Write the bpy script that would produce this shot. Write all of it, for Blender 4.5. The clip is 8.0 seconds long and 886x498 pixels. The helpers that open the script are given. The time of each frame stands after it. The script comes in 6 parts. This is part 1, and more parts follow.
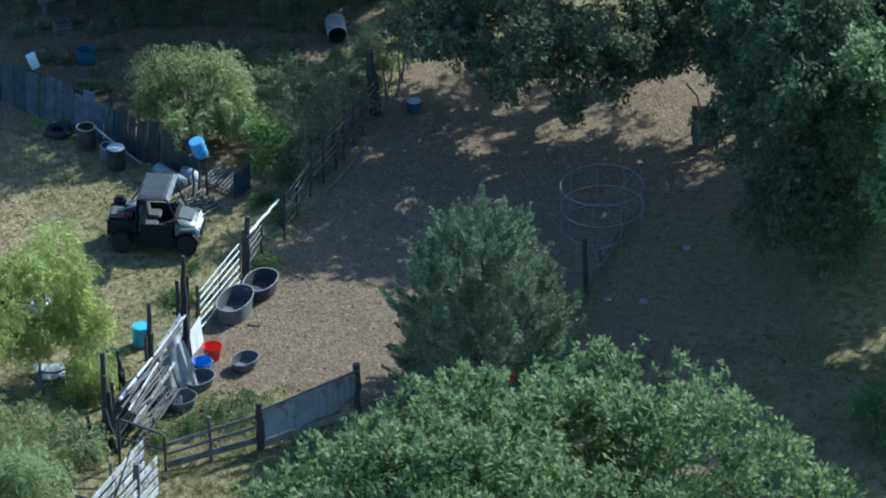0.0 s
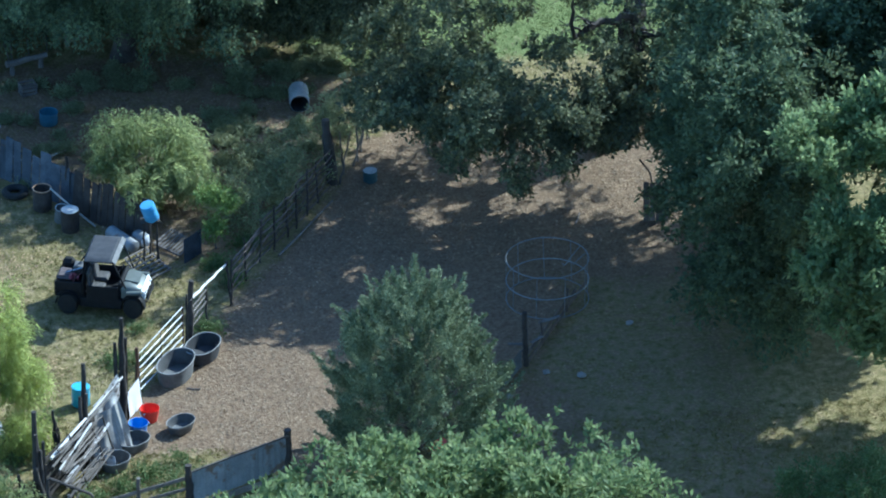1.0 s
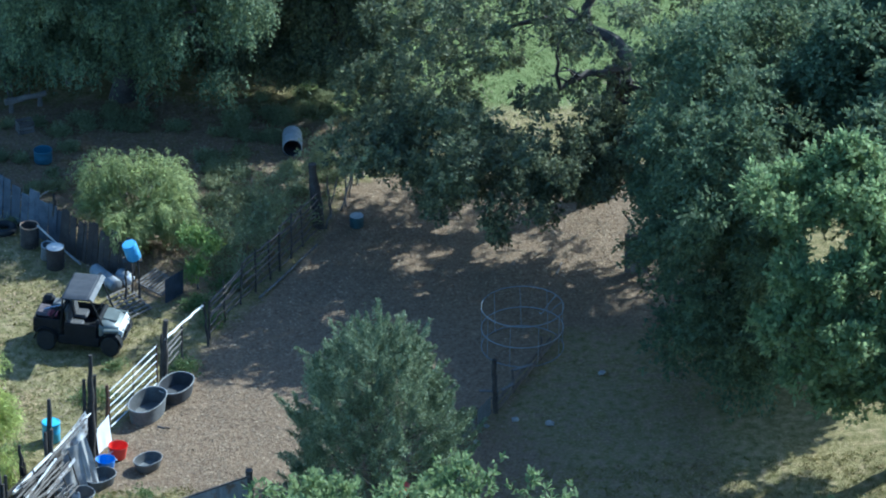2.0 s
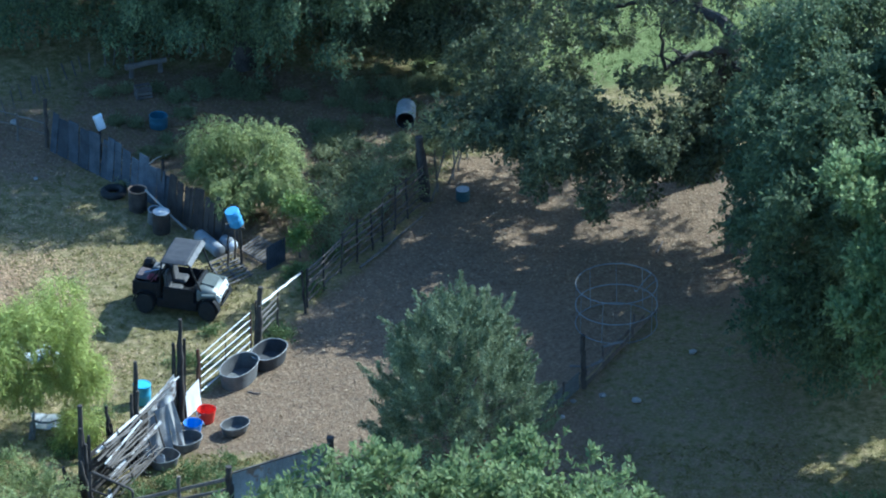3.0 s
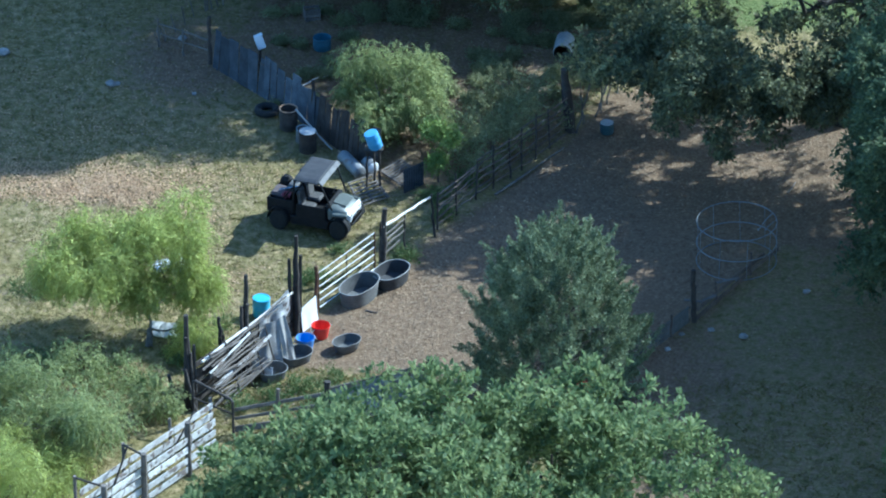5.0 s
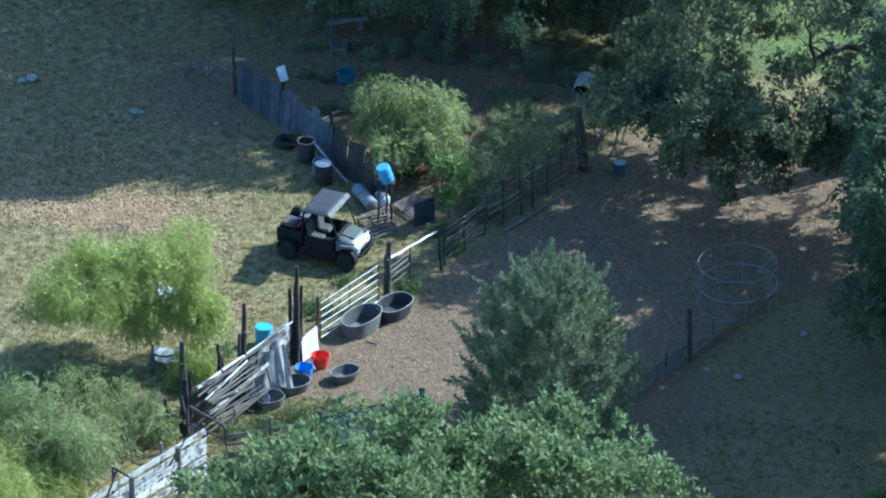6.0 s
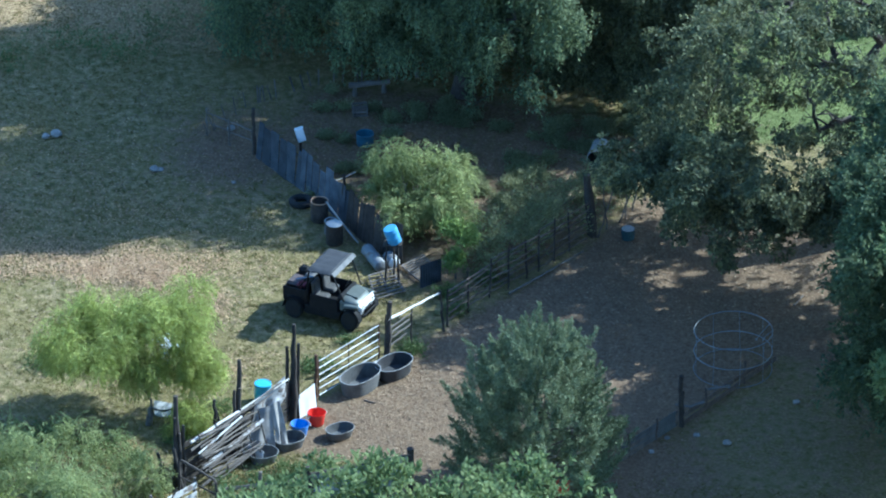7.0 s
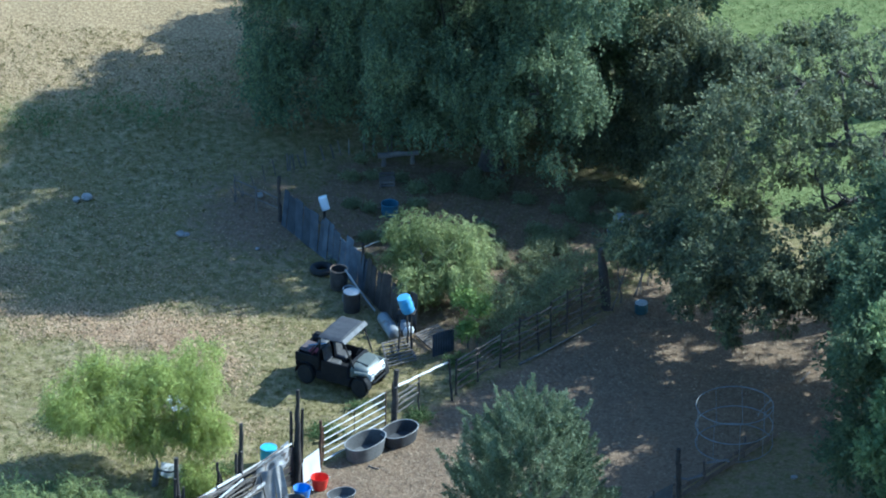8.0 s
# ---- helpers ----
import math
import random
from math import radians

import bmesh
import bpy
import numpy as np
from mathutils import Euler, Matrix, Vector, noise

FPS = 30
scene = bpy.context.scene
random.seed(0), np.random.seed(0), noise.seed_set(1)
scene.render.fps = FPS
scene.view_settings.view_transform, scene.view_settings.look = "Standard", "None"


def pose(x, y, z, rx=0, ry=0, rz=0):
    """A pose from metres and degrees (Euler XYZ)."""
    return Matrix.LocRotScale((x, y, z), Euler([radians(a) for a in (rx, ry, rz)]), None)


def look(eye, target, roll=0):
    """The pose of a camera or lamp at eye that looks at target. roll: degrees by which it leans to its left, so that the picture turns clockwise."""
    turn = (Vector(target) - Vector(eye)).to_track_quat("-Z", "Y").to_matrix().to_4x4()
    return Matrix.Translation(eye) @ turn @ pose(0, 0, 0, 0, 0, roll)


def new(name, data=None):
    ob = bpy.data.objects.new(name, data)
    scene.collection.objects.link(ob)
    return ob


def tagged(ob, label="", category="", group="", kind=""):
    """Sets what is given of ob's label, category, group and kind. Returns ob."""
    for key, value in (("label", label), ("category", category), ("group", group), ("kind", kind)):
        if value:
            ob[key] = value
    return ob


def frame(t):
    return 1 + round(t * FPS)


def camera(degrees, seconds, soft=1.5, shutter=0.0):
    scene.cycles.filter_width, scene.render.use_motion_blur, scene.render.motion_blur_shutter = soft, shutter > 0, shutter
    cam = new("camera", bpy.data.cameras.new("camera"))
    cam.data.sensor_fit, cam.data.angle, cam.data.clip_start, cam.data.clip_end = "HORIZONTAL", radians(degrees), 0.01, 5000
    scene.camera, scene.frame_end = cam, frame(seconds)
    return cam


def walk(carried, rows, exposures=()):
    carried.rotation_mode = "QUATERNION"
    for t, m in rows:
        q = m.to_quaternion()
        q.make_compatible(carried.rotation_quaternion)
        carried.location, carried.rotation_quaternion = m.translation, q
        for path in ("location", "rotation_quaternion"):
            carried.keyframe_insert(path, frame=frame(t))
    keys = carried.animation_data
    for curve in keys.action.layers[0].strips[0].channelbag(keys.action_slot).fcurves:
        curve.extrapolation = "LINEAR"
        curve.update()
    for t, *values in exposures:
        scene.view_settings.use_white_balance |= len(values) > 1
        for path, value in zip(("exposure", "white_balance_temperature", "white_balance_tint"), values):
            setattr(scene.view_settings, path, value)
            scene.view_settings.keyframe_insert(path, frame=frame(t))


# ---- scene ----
cam = camera(6.0, 8.0, soft=2.0)
PATH = [
    (0, (-27.754, -210.556, 128.118), (7.647, 4.855, 0.0), -1.086),
    (0.5, (-23.541, -211.977, 128.175), (8.912, 7.478, 0.0), -0.878),
    (1, (-19.277, -213.366, 128.302), (9.868, 8.732, 0.0), -0.644),
    (1.5, (-14.963, -214.723, 128.497), (10.619, 10.565, 0.0), -0.471),
    (1.7, (-13.223, -215.257, 128.594), (10.801, 11.181, 0.0), -0.382),
    (2.8, (-3.510, -218.102, 129.327), (8.520, 11.203, 0.0), -0.157),
    (3, (-1.718, -218.602, 129.496), (7.466, 10.151, 0.0), -0.140),
    (3.5, (2.798, -219.832, 129.968), (5.306, 7.373, 0.0), -0.243),
    (4, (7.364, -221.029, 130.507), (3.416, 4.974, 0.0), -0.204),
    (4.5, (11.980, -222.195, 131.116), (3.252, 4.961, 0.0), -0.215),
    (4.7, (13.841, -222.652, 131.379), (3.333, 5.120, 0.0), -0.302),
    (5.8, (24.218, -225.076, 133.022), (3.138, 7.248, 0.0), 0.023),
    (6, (26.131, -225.500, 133.357), (3.005, 7.714, 0.0), -0.006),
    (6.5, (30.949, -226.539, 134.241), (2.713, 9.723, 0.0), 0.056),
    (7, (35.817, -227.545, 135.195), (2.309, 11.729, 0.0), 0.061),
    (7.5, (40.736, -228.519, 136.217), (1.598, 14.235, 0.0), 0.116),
    (8, (45.705, -229.461, 137.309), (0.948, 16.378, 0.0), 0.143),
]
walk(cam, [(t, look(eye, target, roll)) for t, eye, target, roll in PATH], [(0, 0.76, 4560, -3), (0.5, 0.89, 4530, -3), (1, 1.05, 4490, -3), (3, 1.12, 4460, -3), (8, 1.13, 4450, -3)])

# ---- daylight: clear sky, sun from the east ----
SUN_ELEV, SUN_AZ = 38.0, 30.0          # height, and angle from +x towards +y
world = bpy.data.worlds.new("sky")
scene.world = world
world.use_nodes = True
sky = world.node_tree.nodes.new("ShaderNodeTexSky")
sky.sky_type, sky.sun_disc = "NISHITA", False
sky.sun_elevation, sky.sun_rotation = radians(SUN_ELEV), radians(90 - SUN_AZ)
sky.air_density, sky.dust_density = 1.0, 0.6
back = world.node_tree.nodes["Background"]
back.inputs["Strength"].default_value = 0.122
world.node_tree.links.new(sky.outputs[0], back.inputs[0])
sun_data = bpy.data.lights.new("sun", "SUN")
sun_data.energy, sun_data.angle, sun_data.color = 4.7, radians(0.53), (1.0, 0.87, 0.70)
sun = new("sun", sun_data)
ce, se = math.cos(radians(SUN_ELEV)), math.sin(radians(SUN_ELEV))
sun.matrix_basis = look((60 * ce * math.cos(radians(SUN_AZ)), 60 * ce * math.sin(radians(SUN_AZ)), 60 * se), (0, 0, 0))


# ---- materials ----
def surface(name, dark, light, scale=4.0, fine=40.0, rough=0.8, bump=0.3, metal=0.0, spots=None, island=0.0, random_tone=0.25, spec=0.5, stretch=(1, 1, 1)):
    """A two-scale mottled surface; spots: (colour, amount, scale) of stains; random_tone: spread of tone from piece to piece."""
    m = bpy.data.materials.new(name)
    m.use_nodes = True
    nt = m.node_tree
    bsdf = nt.nodes["Principled BSDF"]
    geo = nt.nodes.new("ShaderNodeNewGeometry")
    mapping = nt.nodes.new("ShaderNodeMapping")
    mapping.inputs["Scale"].default_value = stretch
    nt.links.new(geo.outputs["Position"], mapping.inputs[0])

    def noise_at(s, detail):
        n = nt.nodes.new("ShaderNodeTexNoise")
        n.inputs["Scale"].default_value, n.inputs["Detail"].default_value = s, detail
        nt.links.new(mapping.outputs[0], n.inputs["Vector"])
        return n

    big, small = noise_at(scale, 4), noise_at(fine, 3)
    add = nt.nodes.new("ShaderNodeMath")
    add.operation = "MULTIPLY_ADD"
    add.inputs[1].default_value = 0.5
    nt.links.new(small.outputs["Fac"], add.inputs[0])
    half = nt.nodes.new("ShaderNodeMath")
    half.operation = "MULTIPLY"
    half.inputs[1].default_value = 0.5
    nt.links.new(big.outputs["Fac"], half.inputs[0])
    nt.links.new(half.outputs[0], add.inputs[2])
    ramp = nt.nodes.new("ShaderNodeValToRGB")
    ramp.color_ramp.elements[0].position, ramp.color_ramp.elements[1].position = 0.36, 0.64
    ramp.color_ramp.elements[0].color, ramp.color_ramp.elements[1].color = (*dark, 1), (*light, 1)
    nt.links.new(add.outputs[0], ramp.inputs[0])
    colour = ramp.outputs[0]
    if spots:
        tone, amount, size = spots
        s = noise_at(size, 5)
        sr = nt.nodes.new("ShaderNodeValToRGB")
        sr.color_ramp.elements[0].position, sr.color_ramp.elements[1].position = 0.62 - 0.25 * amount, 0.7 - 0.25 * amount
        nt.links.new(s.outputs["Fac"], sr.inputs[0])
        mix = nt.nodes.new("ShaderNodeMix")
        mix.data_type = "RGBA"
        nt.links.new(sr.outputs[0], mix.inputs["Factor"])
        nt.links.new(colour, mix.inputs["A"])
        mix.inputs["B"].default_value = (*tone, 1)
        colour = mix.outputs["Result"]
    if random_tone or island:
        source = geo.outputs["Random Per Island"] if island else nt.nodes.new("ShaderNodeObjectInfo").outputs["Random"]
        spread = island or random_tone
        rng = nt.nodes.new("ShaderNodeMapRange")
        rng.inputs["To Min"].default_value, rng.inputs["To Max"].default_value = 1 - spread, 1 + spread
        nt.links.new(source, rng.inputs["Value"])
        hsv = nt.nodes.new("ShaderNodeHueSaturation")
        nt.links.new(rng.outputs[0], hsv.inputs["Value"])
        nt.links.new(colour, hsv.inputs["Color"])
        colour = hsv.outputs[0]
    nt.links.new(colour, bsdf.inputs["Base Color"])
    bsdf.inputs["Roughness"].default_value, bsdf.inputs["Metallic"].default_value = rough, metal
    bsdf.inputs["Specular IOR Level"].default_value = spec
    if bump:
        b = nt.nodes.new("ShaderNodeBump")
        b.inputs["Strength"].default_value, b.inputs["Distance"].default_value = bump, 0.02
        nt.links.new(add.outputs[0], b.inputs["Height"])
        nt.links.new(b.outputs[0], bsdf.inputs["Normal"])
    return m


def foliage(name, tones, through_light=0.5, rough=0.62, patch=0.6):
    """Leaves: tones from dark to light, spread from leaf to leaf and, more broadly, from bough to bough."""
    m = bpy.data.materials.new(name)
    m.use_nodes = True
    nt = m.node_tree
    bsdf, out = nt.nodes["Principled BSDF"], nt.nodes["Material Output"]
    geo = nt.nodes.new("ShaderNodeNewGeometry")
    n = nt.nodes.new("ShaderNodeTexNoise")
    n.inputs["Scale"].default_value, n.inputs["Detail"].default_value = patch, 3
    nt.links.new(geo.outputs["Position"], n.inputs["Vector"])
    mixed = nt.nodes.new("ShaderNodeMath")
    mixed.operation = "MULTIPLY_ADD"
    mixed.inputs[1].default_value = 0.6
    nt.links.new(geo.outputs["Random Per Island"], mixed.inputs[0])
    part_noise = nt.nodes.new("ShaderNodeMapRange")
    part_noise.inputs["From Min"].default_value, part_noise.inputs["From Max"].default_value = 0.3, 0.7
    part_noise.inputs["To Min"].default_value, part_noise.inputs["To Max"].default_value = 0.0, 0.4
    nt.links.new(n.outputs["Fac"], part_noise.inputs["Value"])
    nt.links.new(part_noise.outputs[0], mixed.inputs[2])
    ramp = nt.nodes.new("ShaderNodeValToRGB")
    ramp.color_ramp.elements[0].color, ramp.color_ramp.elements[1].color = (*tones[0], 1), (*tones[-1], 1)
    for k, c in enumerate(tones[1:-1]):
        ramp.color_ramp.elements.new((k + 1) / (len(tones) - 1)).color = (*c, 1)
    nt.links.new(mixed.outputs[0], ramp.inputs[0])
    nt.links.new(ramp.outputs[0], bsdf.inputs["Base Color"])
    bsdf.inputs["Roughness"].default_value = rough
    bsdf.inputs["Specular IOR Level"].default_value = 0.25
    trans = nt.nodes.new("ShaderNodeBsdfTranslucent")
    nt.links.new(ramp.outputs[0], trans.inputs["Color"])
    mix = nt.nodes.new("ShaderNodeMixShader")
    mix.inputs[0].default_value = through_light
    nt.links.new(bsdf.outputs[0], mix.inputs[1])
    nt.links.new(trans.outputs[0], mix.inputs[2])
    nt.links.new(mix.outputs[0], out.inputs["Surface"])
    return m


def ground_material():
    """Soil, dry grass and mown lawn, mixed by the ground's own cover attributes."""
    m = bpy.data.materials.new("ground")
    m.use_nodes = True
    nt = m.node_tree
    bsdf = nt.nodes["Principled BSDF"]
    geo = nt.nodes.new("ShaderNodeNewGeometry")

    def tex(s, detail=5, rough=0.6):
        n = nt.nodes.new("ShaderNodeTexNoise")
        n.inputs["Scale"].default_value, n.inputs["Detail"].default_value, n.inputs["Roughness"].default_value = s, detail, rough
        nt.links.new(geo.outputs["Position"], n.inputs["Vector"])
        return n.outputs["Fac"]

    def ramp(fac, stops):
        r = nt.nodes.new("ShaderNodeValToRGB")
        r.color_ramp.elements[0].position, r.color_ramp.elements[1].position = stops[0][0], stops[-1][0]
        r.color_ramp.elements[0].color, r.color_ramp.elements[1].color = (*stops[0][1], 1), (*stops[-1][1], 1)
        for p, c in stops[1:-1]:
            r.color_ramp.elements.new(p).color = (*c, 1)
        nt.links.new(fac, r.inputs[0])
        return r.outputs[0]

    def mix(fac, a, b):
        x = nt.nodes.new("ShaderNodeMix")
        x.data_type = "RGBA"
        nt.links.new(fac, x.inputs["Factor"])
        nt.links.new(a, x.inputs["A"])
        nt.links.new(b, x.inputs["B"])
        return x.outputs["Result"]

    def cover(name, wobble):
        a = nt.nodes.new("ShaderNodeAttribute")
        a.attribute_name = name
        s = nt.nodes.new("ShaderNodeMath")
        s.operation = "MULTIPLY_ADD"
        s.inputs[1].default_value = 0.9
        nt.links.new(wobble, s.inputs[0])
        nt.links.new(a.outputs["Fac"], s.inputs[2])
        r = nt.nodes.new("ShaderNodeMapRange")
        r.inputs["From Min"].default_value, r.inputs["From Max"].default_value = 0.8, 1.1
        nt.links.new(s.outputs[0], r.inputs["Value"])
        return r.outputs[0]

    fine, mid, broad = tex(9, 6, 0.72), tex(3.0, 5), tex(0.45, 4)
    soil = ramp(fine, [(0.34, (0.10, 0.067, 0.041)), (0.5, (0.20, 0.138, 0.083)), (0.66, (0.36, 0.264, 0.163))])
    soil_tint = ramp(mid, [(0.35, (0.138, 0.094, 0.06)), (0.65, (0.24, 0.175, 0.112))])
    half = nt.nodes.new("ShaderNodeValue")
    half.outputs[0].default_value = 0.4
    soil = mix(half.outputs[0], soil, soil_tint)
    grass = ramp(fine, [(0.34, (0.066, 0.058, 0.021)), (0.5, (0.20, 0.162, 0.062)), (0.66, (0.40, 0.315, 0.150))])
    dry = ramp(mid, [(0.34, (0.11, 0.105, 0.035)), (0.52, (0.25, 0.21, 0.095)), (0.68, (0.42, 0.32, 0.18))])
    grass = mix(ramp(broad, [(0.35, (0.2,) * 3), (0.6, (0.9,) * 3)]), grass, dry)
    lawn = ramp(mid, [(0.3, (0.105, 0.135, 0.04)), (0.7, (0.205, 0.23, 0.085))])
    straw = ramp(fine, [(0.34, (0.16, 0.108, 0.05)), (0.52, (0.33, 0.238, 0.12)), (0.68, (0.52, 0.395, 0.215))])
    colour = mix(cover("bare", mid), grass, soil)
    colour = mix(cover("lawn", mid), colour, lawn)
    colour = mix(cover("straw", mid), colour, straw)
    nt.links.new(colour, bsdf.inputs["Base Color"])
    bsdf.inputs["Roughness"].default_value = 0.95
    bsdf.inputs["Specular IOR Level"].default_value = 0.15
    b = nt.nodes.new("ShaderNodeBump")
    b.inputs["Strength"].default_value, b.inputs["Distance"].default_value = 1.0, 0.08
    nt.links.new(fine, b.inputs["Height"])
    nt.links.new(b.outputs[0], bsdf.inputs["Normal"])
    return m


GROUND = ground_material()
OLD_WOOD = surface("weathered_grey_wood", (0.075, 0.065, 0.055), (0.215, 0.186, 0.158), 3, 45, 0.9, 0.5)
DARK_WOOD = surface("dark_rotting_wood", (0.022, 0.019, 0.016), (0.075, 0.062, 0.052), 4, 40, 0.92, 0.6)
BROWN_WOOD = surface("brown_wood", (0.06, 0.046, 0.037), (0.16, 0.125, 0.10), 4, 40, 0.9, 0.5)
GREY_PLASTIC = surface("dulled_grey_plastic", (0.30, 0.30, 0.29), (0.47, 0.47, 0.46), 4, 40, 0.8, 0.2)
WHITE_BOARD = surface("flaking_white_board", (0.36, 0.35, 0.33), (0.68, 0.67, 0.64), 5, 50, 0.8, 0.3, spots=((0.20, 0.165, 0.14), 0.34, 4))
WHITE_PAINT = surface("white_painted_steel", (0.62, 0.63, 0.64), (0.84, 0.84, 0.83), 6, 50, 0.45, 0.1, spots=((0.30, 0.2, 0.13), 0.1, 9))
PALE_POLE = surface("bleached_pole", (0.42, 0.39, 0.34), (0.72, 0.69, 0.63), 5, 50, 0.8, 0.4)
BLUE_PLANK = surface("blue_grey_planks", (0.03, 0.037, 0.05), (0.095, 0.108, 0.13), 3, 35, 0.85, 0.4, random_tone=0.45)
BLUE_STEEL = surface("faded_blue_steel", (0.155, 0.16, 0.165), (0.27, 0.275, 0.28), 6, 50, 0.5, 0.1, metal=0.2)
GREY_STEEL = surface("dull_galvanised_sheet", (0.17, 0.18, 0.19), (0.30, 0.31, 0.32), 2, 30, 0.6, 0.15, metal=0.15, spots=((0.16, 0.12, 0.09), 0.15, 3))
PALE_STEEL = surface("pale_galvanised_sheet", (0.30, 0.30, 0.30), (0.52, 0.52, 0.51), 3, 40, 0.55, 0.15, metal=0.15)
RUST = surface("rusty_steel", (0.04, 0.022, 0.015), (0.13, 0.07, 0.04), 5, 50, 0.85, 0.4)
# rust lightened to read as the drum's sunlit rim and inner wall
RUSTY_RIM = surface("sunlit_rusty_rim", (0.24, 0.13, 0.07), (0.50, 0.36, 0.24), 6, 50, 0.85, 0.3)
RED = surface("red_plastic", (0.60, 0.032, 0.02), (0.76, 0.05, 0.032), 3, 30, 0.4, 0.03, random_tone=0)
BLUE = surface("deep_blue_plastic", (0.10, 0.23, 0.58), (0.15, 0.30, 0.70), 3, 30, 0.4, 0.03, random_tone=0)
SKY_BLUE = surface("sky_blue_plastic", (0.09, 0.35, 0.54), (0.15, 0.46, 0.66), 3, 30, 0.4, 0.03, random_tone=0)
DRUM_BLUE = surface("strong_blue_plastic", (0.12, 0.32, 0.58), (0.18, 0.41, 0.68), 3, 30, 0.4, 0.03, random_tone=0)
DULL_BLUE = surface("dull_blue_plastic", (0.05, 0.11, 0.155), (0.085, 0.165, 0.225), 4, 30, 0.6, 0.05, random_tone=0)
TEAL = surface("teal_plastic", (0.03, 0.06, 0.066), (0.055, 0.095, 0.105), 4, 30, 0.6, 0.05, random_tone=0)
TUB_GREY = surface("scuffed_grey_rubber", (0.085, 0.085, 0.085), (0.16, 0.16, 0.155), 4, 30, 0.75, 0.15, random_tone=0.1)
# same rubber as TUB_GREY, lightened to read as a sunlit rim
TUB_RIM = surface("sunlit_grey_rim", (0.17, 0.17, 0.165), (0.29, 0.29, 0.28), 6, 40, 0.7, 0.1, random_tone=0.1)
TARP = surface("dull_grey_tarp", (0.20, 0.187, 0.172), (0.40, 0.378, 0.35), 3, 40, 0.9, 0.2, spec=0.15)
# same rubber again, darkened for the shade inside the tubs
TUB_INSIDE = surface("shade_toned_rubber", (0.06, 0.06, 0.06), (0.13, 0.13, 0.125), 4, 30, 0.6, 0.1, random_tone=0)
BLACK_TUB = surface("black_rubber", (0.028, 0.028, 0.03), (0.06, 0.06, 0.062), 4, 30, 0.75, 0.15, random_tone=0)
WHITE_PLASTIC = surface("white_plastic", (0.68, 0.69, 0.70), (0.82, 0.82, 0.82), 3, 30, 0.45, 0.03, random_tone=0)
BLACK_PLASTIC = surface("black_plastic", (0.008, 0.008, 0.009), (0.02, 0.02, 0.021), 6, 40, 0.75, 0.1, random_tone=0, spec=0.25)
TYRE = surface("tyre_rubber", (0.010, 0.010, 0.010), (0.022, 0.022, 0.021), 8, 40, 0.85, 0.3, random_tone=0)
ROOF_GREY = surface("grey_roof_plastic", (0.046, 0.048, 0.053), (0.072, 0.074, 0.08), 4, 40, 0.75, 0.08, random_tone=0, spec=0.12)
SILVER = surface("silver_green_paint", (0.10, 0.112, 0.10), (0.14, 0.152, 0.138), 4, 40, 0.4, 0.03, metal=0.1, random_tone=0)
SEAT = surface("grey_seat_cover", (0.05, 0.048, 0.047), (0.11, 0.106, 0.102), 8, 60, 0.8, 0.2, random_tone=0)
SACK = surface("grey_brown_sacking", (0.06, 0.047, 0.046), (0.125, 0.10, 0.098), 8, 60, 0.9, 0.2, random_tone=0)
MAROON = surface("maroon_cloth", (0.10, 0.02, 0.03), (0.2, 0.05, 0.06), 8, 60, 0.9, 0.2, random_tone=0)
CLEAR_GREY = surface("chrome_trim", (0.5, 0.5, 0.5), (0.7, 0.7, 0.7), 6, 40, 0.25, 0.02, metal=0.9, random_tone=0)
STONE = surface("pale_stone", (0.19, 0.175, 0.155), (0.33, 0.31, 0.28), 5, 30, 0.9, 0.4)
BARK = surface("dark_bark", (0.028, 0.022, 0.018), (0.10, 0.085, 0.07), 4, 25, 0.95, 0.9)
PALE_BARK = surface("grey_bark", (0.09, 0.08, 0.07), (0.24, 0.22, 0.19), 4, 25, 0.95, 0.8)
LITTER = surface("dead_leaves", (0.15, 0.107, 0.066), (0.33, 0.25, 0.155), 2, 20, 0.9, 0.0, island=0.4)
STRAW_LITTER = surface("straw_coloured_dead_leaves", (0.32, 0.20, 0.10), (0.54, 0.38, 0.215), 2, 20, 0.9, 0.0, island=0.35)
GRASS = foliage("grass_blades", [(0.08, 0.083, 0.022), (0.175, 0.155, 0.05), (0.34, 0.275, 0.12)], 0.3, 0.7, 0.5)
LAWN = foliage("lawn_blades", [(0.10, 0.135, 0.036), (0.19, 0.225, 0.08)], 0.3, 0.7, 0.5)
LEAF_PECAN = foliage("mid_green_leaves", [(0.074, 0.116, 0.05), (0.185, 0.235, 0.095), (0.36, 0.405, 0.175)], 0.5)
LEAF_OAK = foliage("olive_green_leaves", [(0.062, 0.074, 0.046), (0.13, 0.145, 0.078), (0.33, 0.345, 0.165)], 0.42)
LEAF_BRIGHT = foliage("bright_green_leaves", [(0.10, 0.15, 0.065), (0.22, 0.28, 0.12), (0.40, 0.45, 0.21)], 0.6)
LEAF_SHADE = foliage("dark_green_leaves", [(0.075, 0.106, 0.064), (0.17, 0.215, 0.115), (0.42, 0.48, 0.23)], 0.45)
LEAF_DARK = foliage("deep_green_leaves", [(0.062, 0.088, 0.05), (0.125, 0.16, 0.08), (0.25, 0.295, 0.14)], 0.45)
LEAF_SCRUB = foliage("dull_green_feathery_leaves", [(0.17, 0.205, 0.085), (0.31, 0.35, 0.145), (0.50, 0.535, 0.24)], 0.65)
LEAF_MESQUITE = foliage("yellow_green_feathery_leaves", [(0.24, 0.28, 0.08), (0.43, 0.475, 0.145), (0.64, 0.67, 0.25)], 0.75)
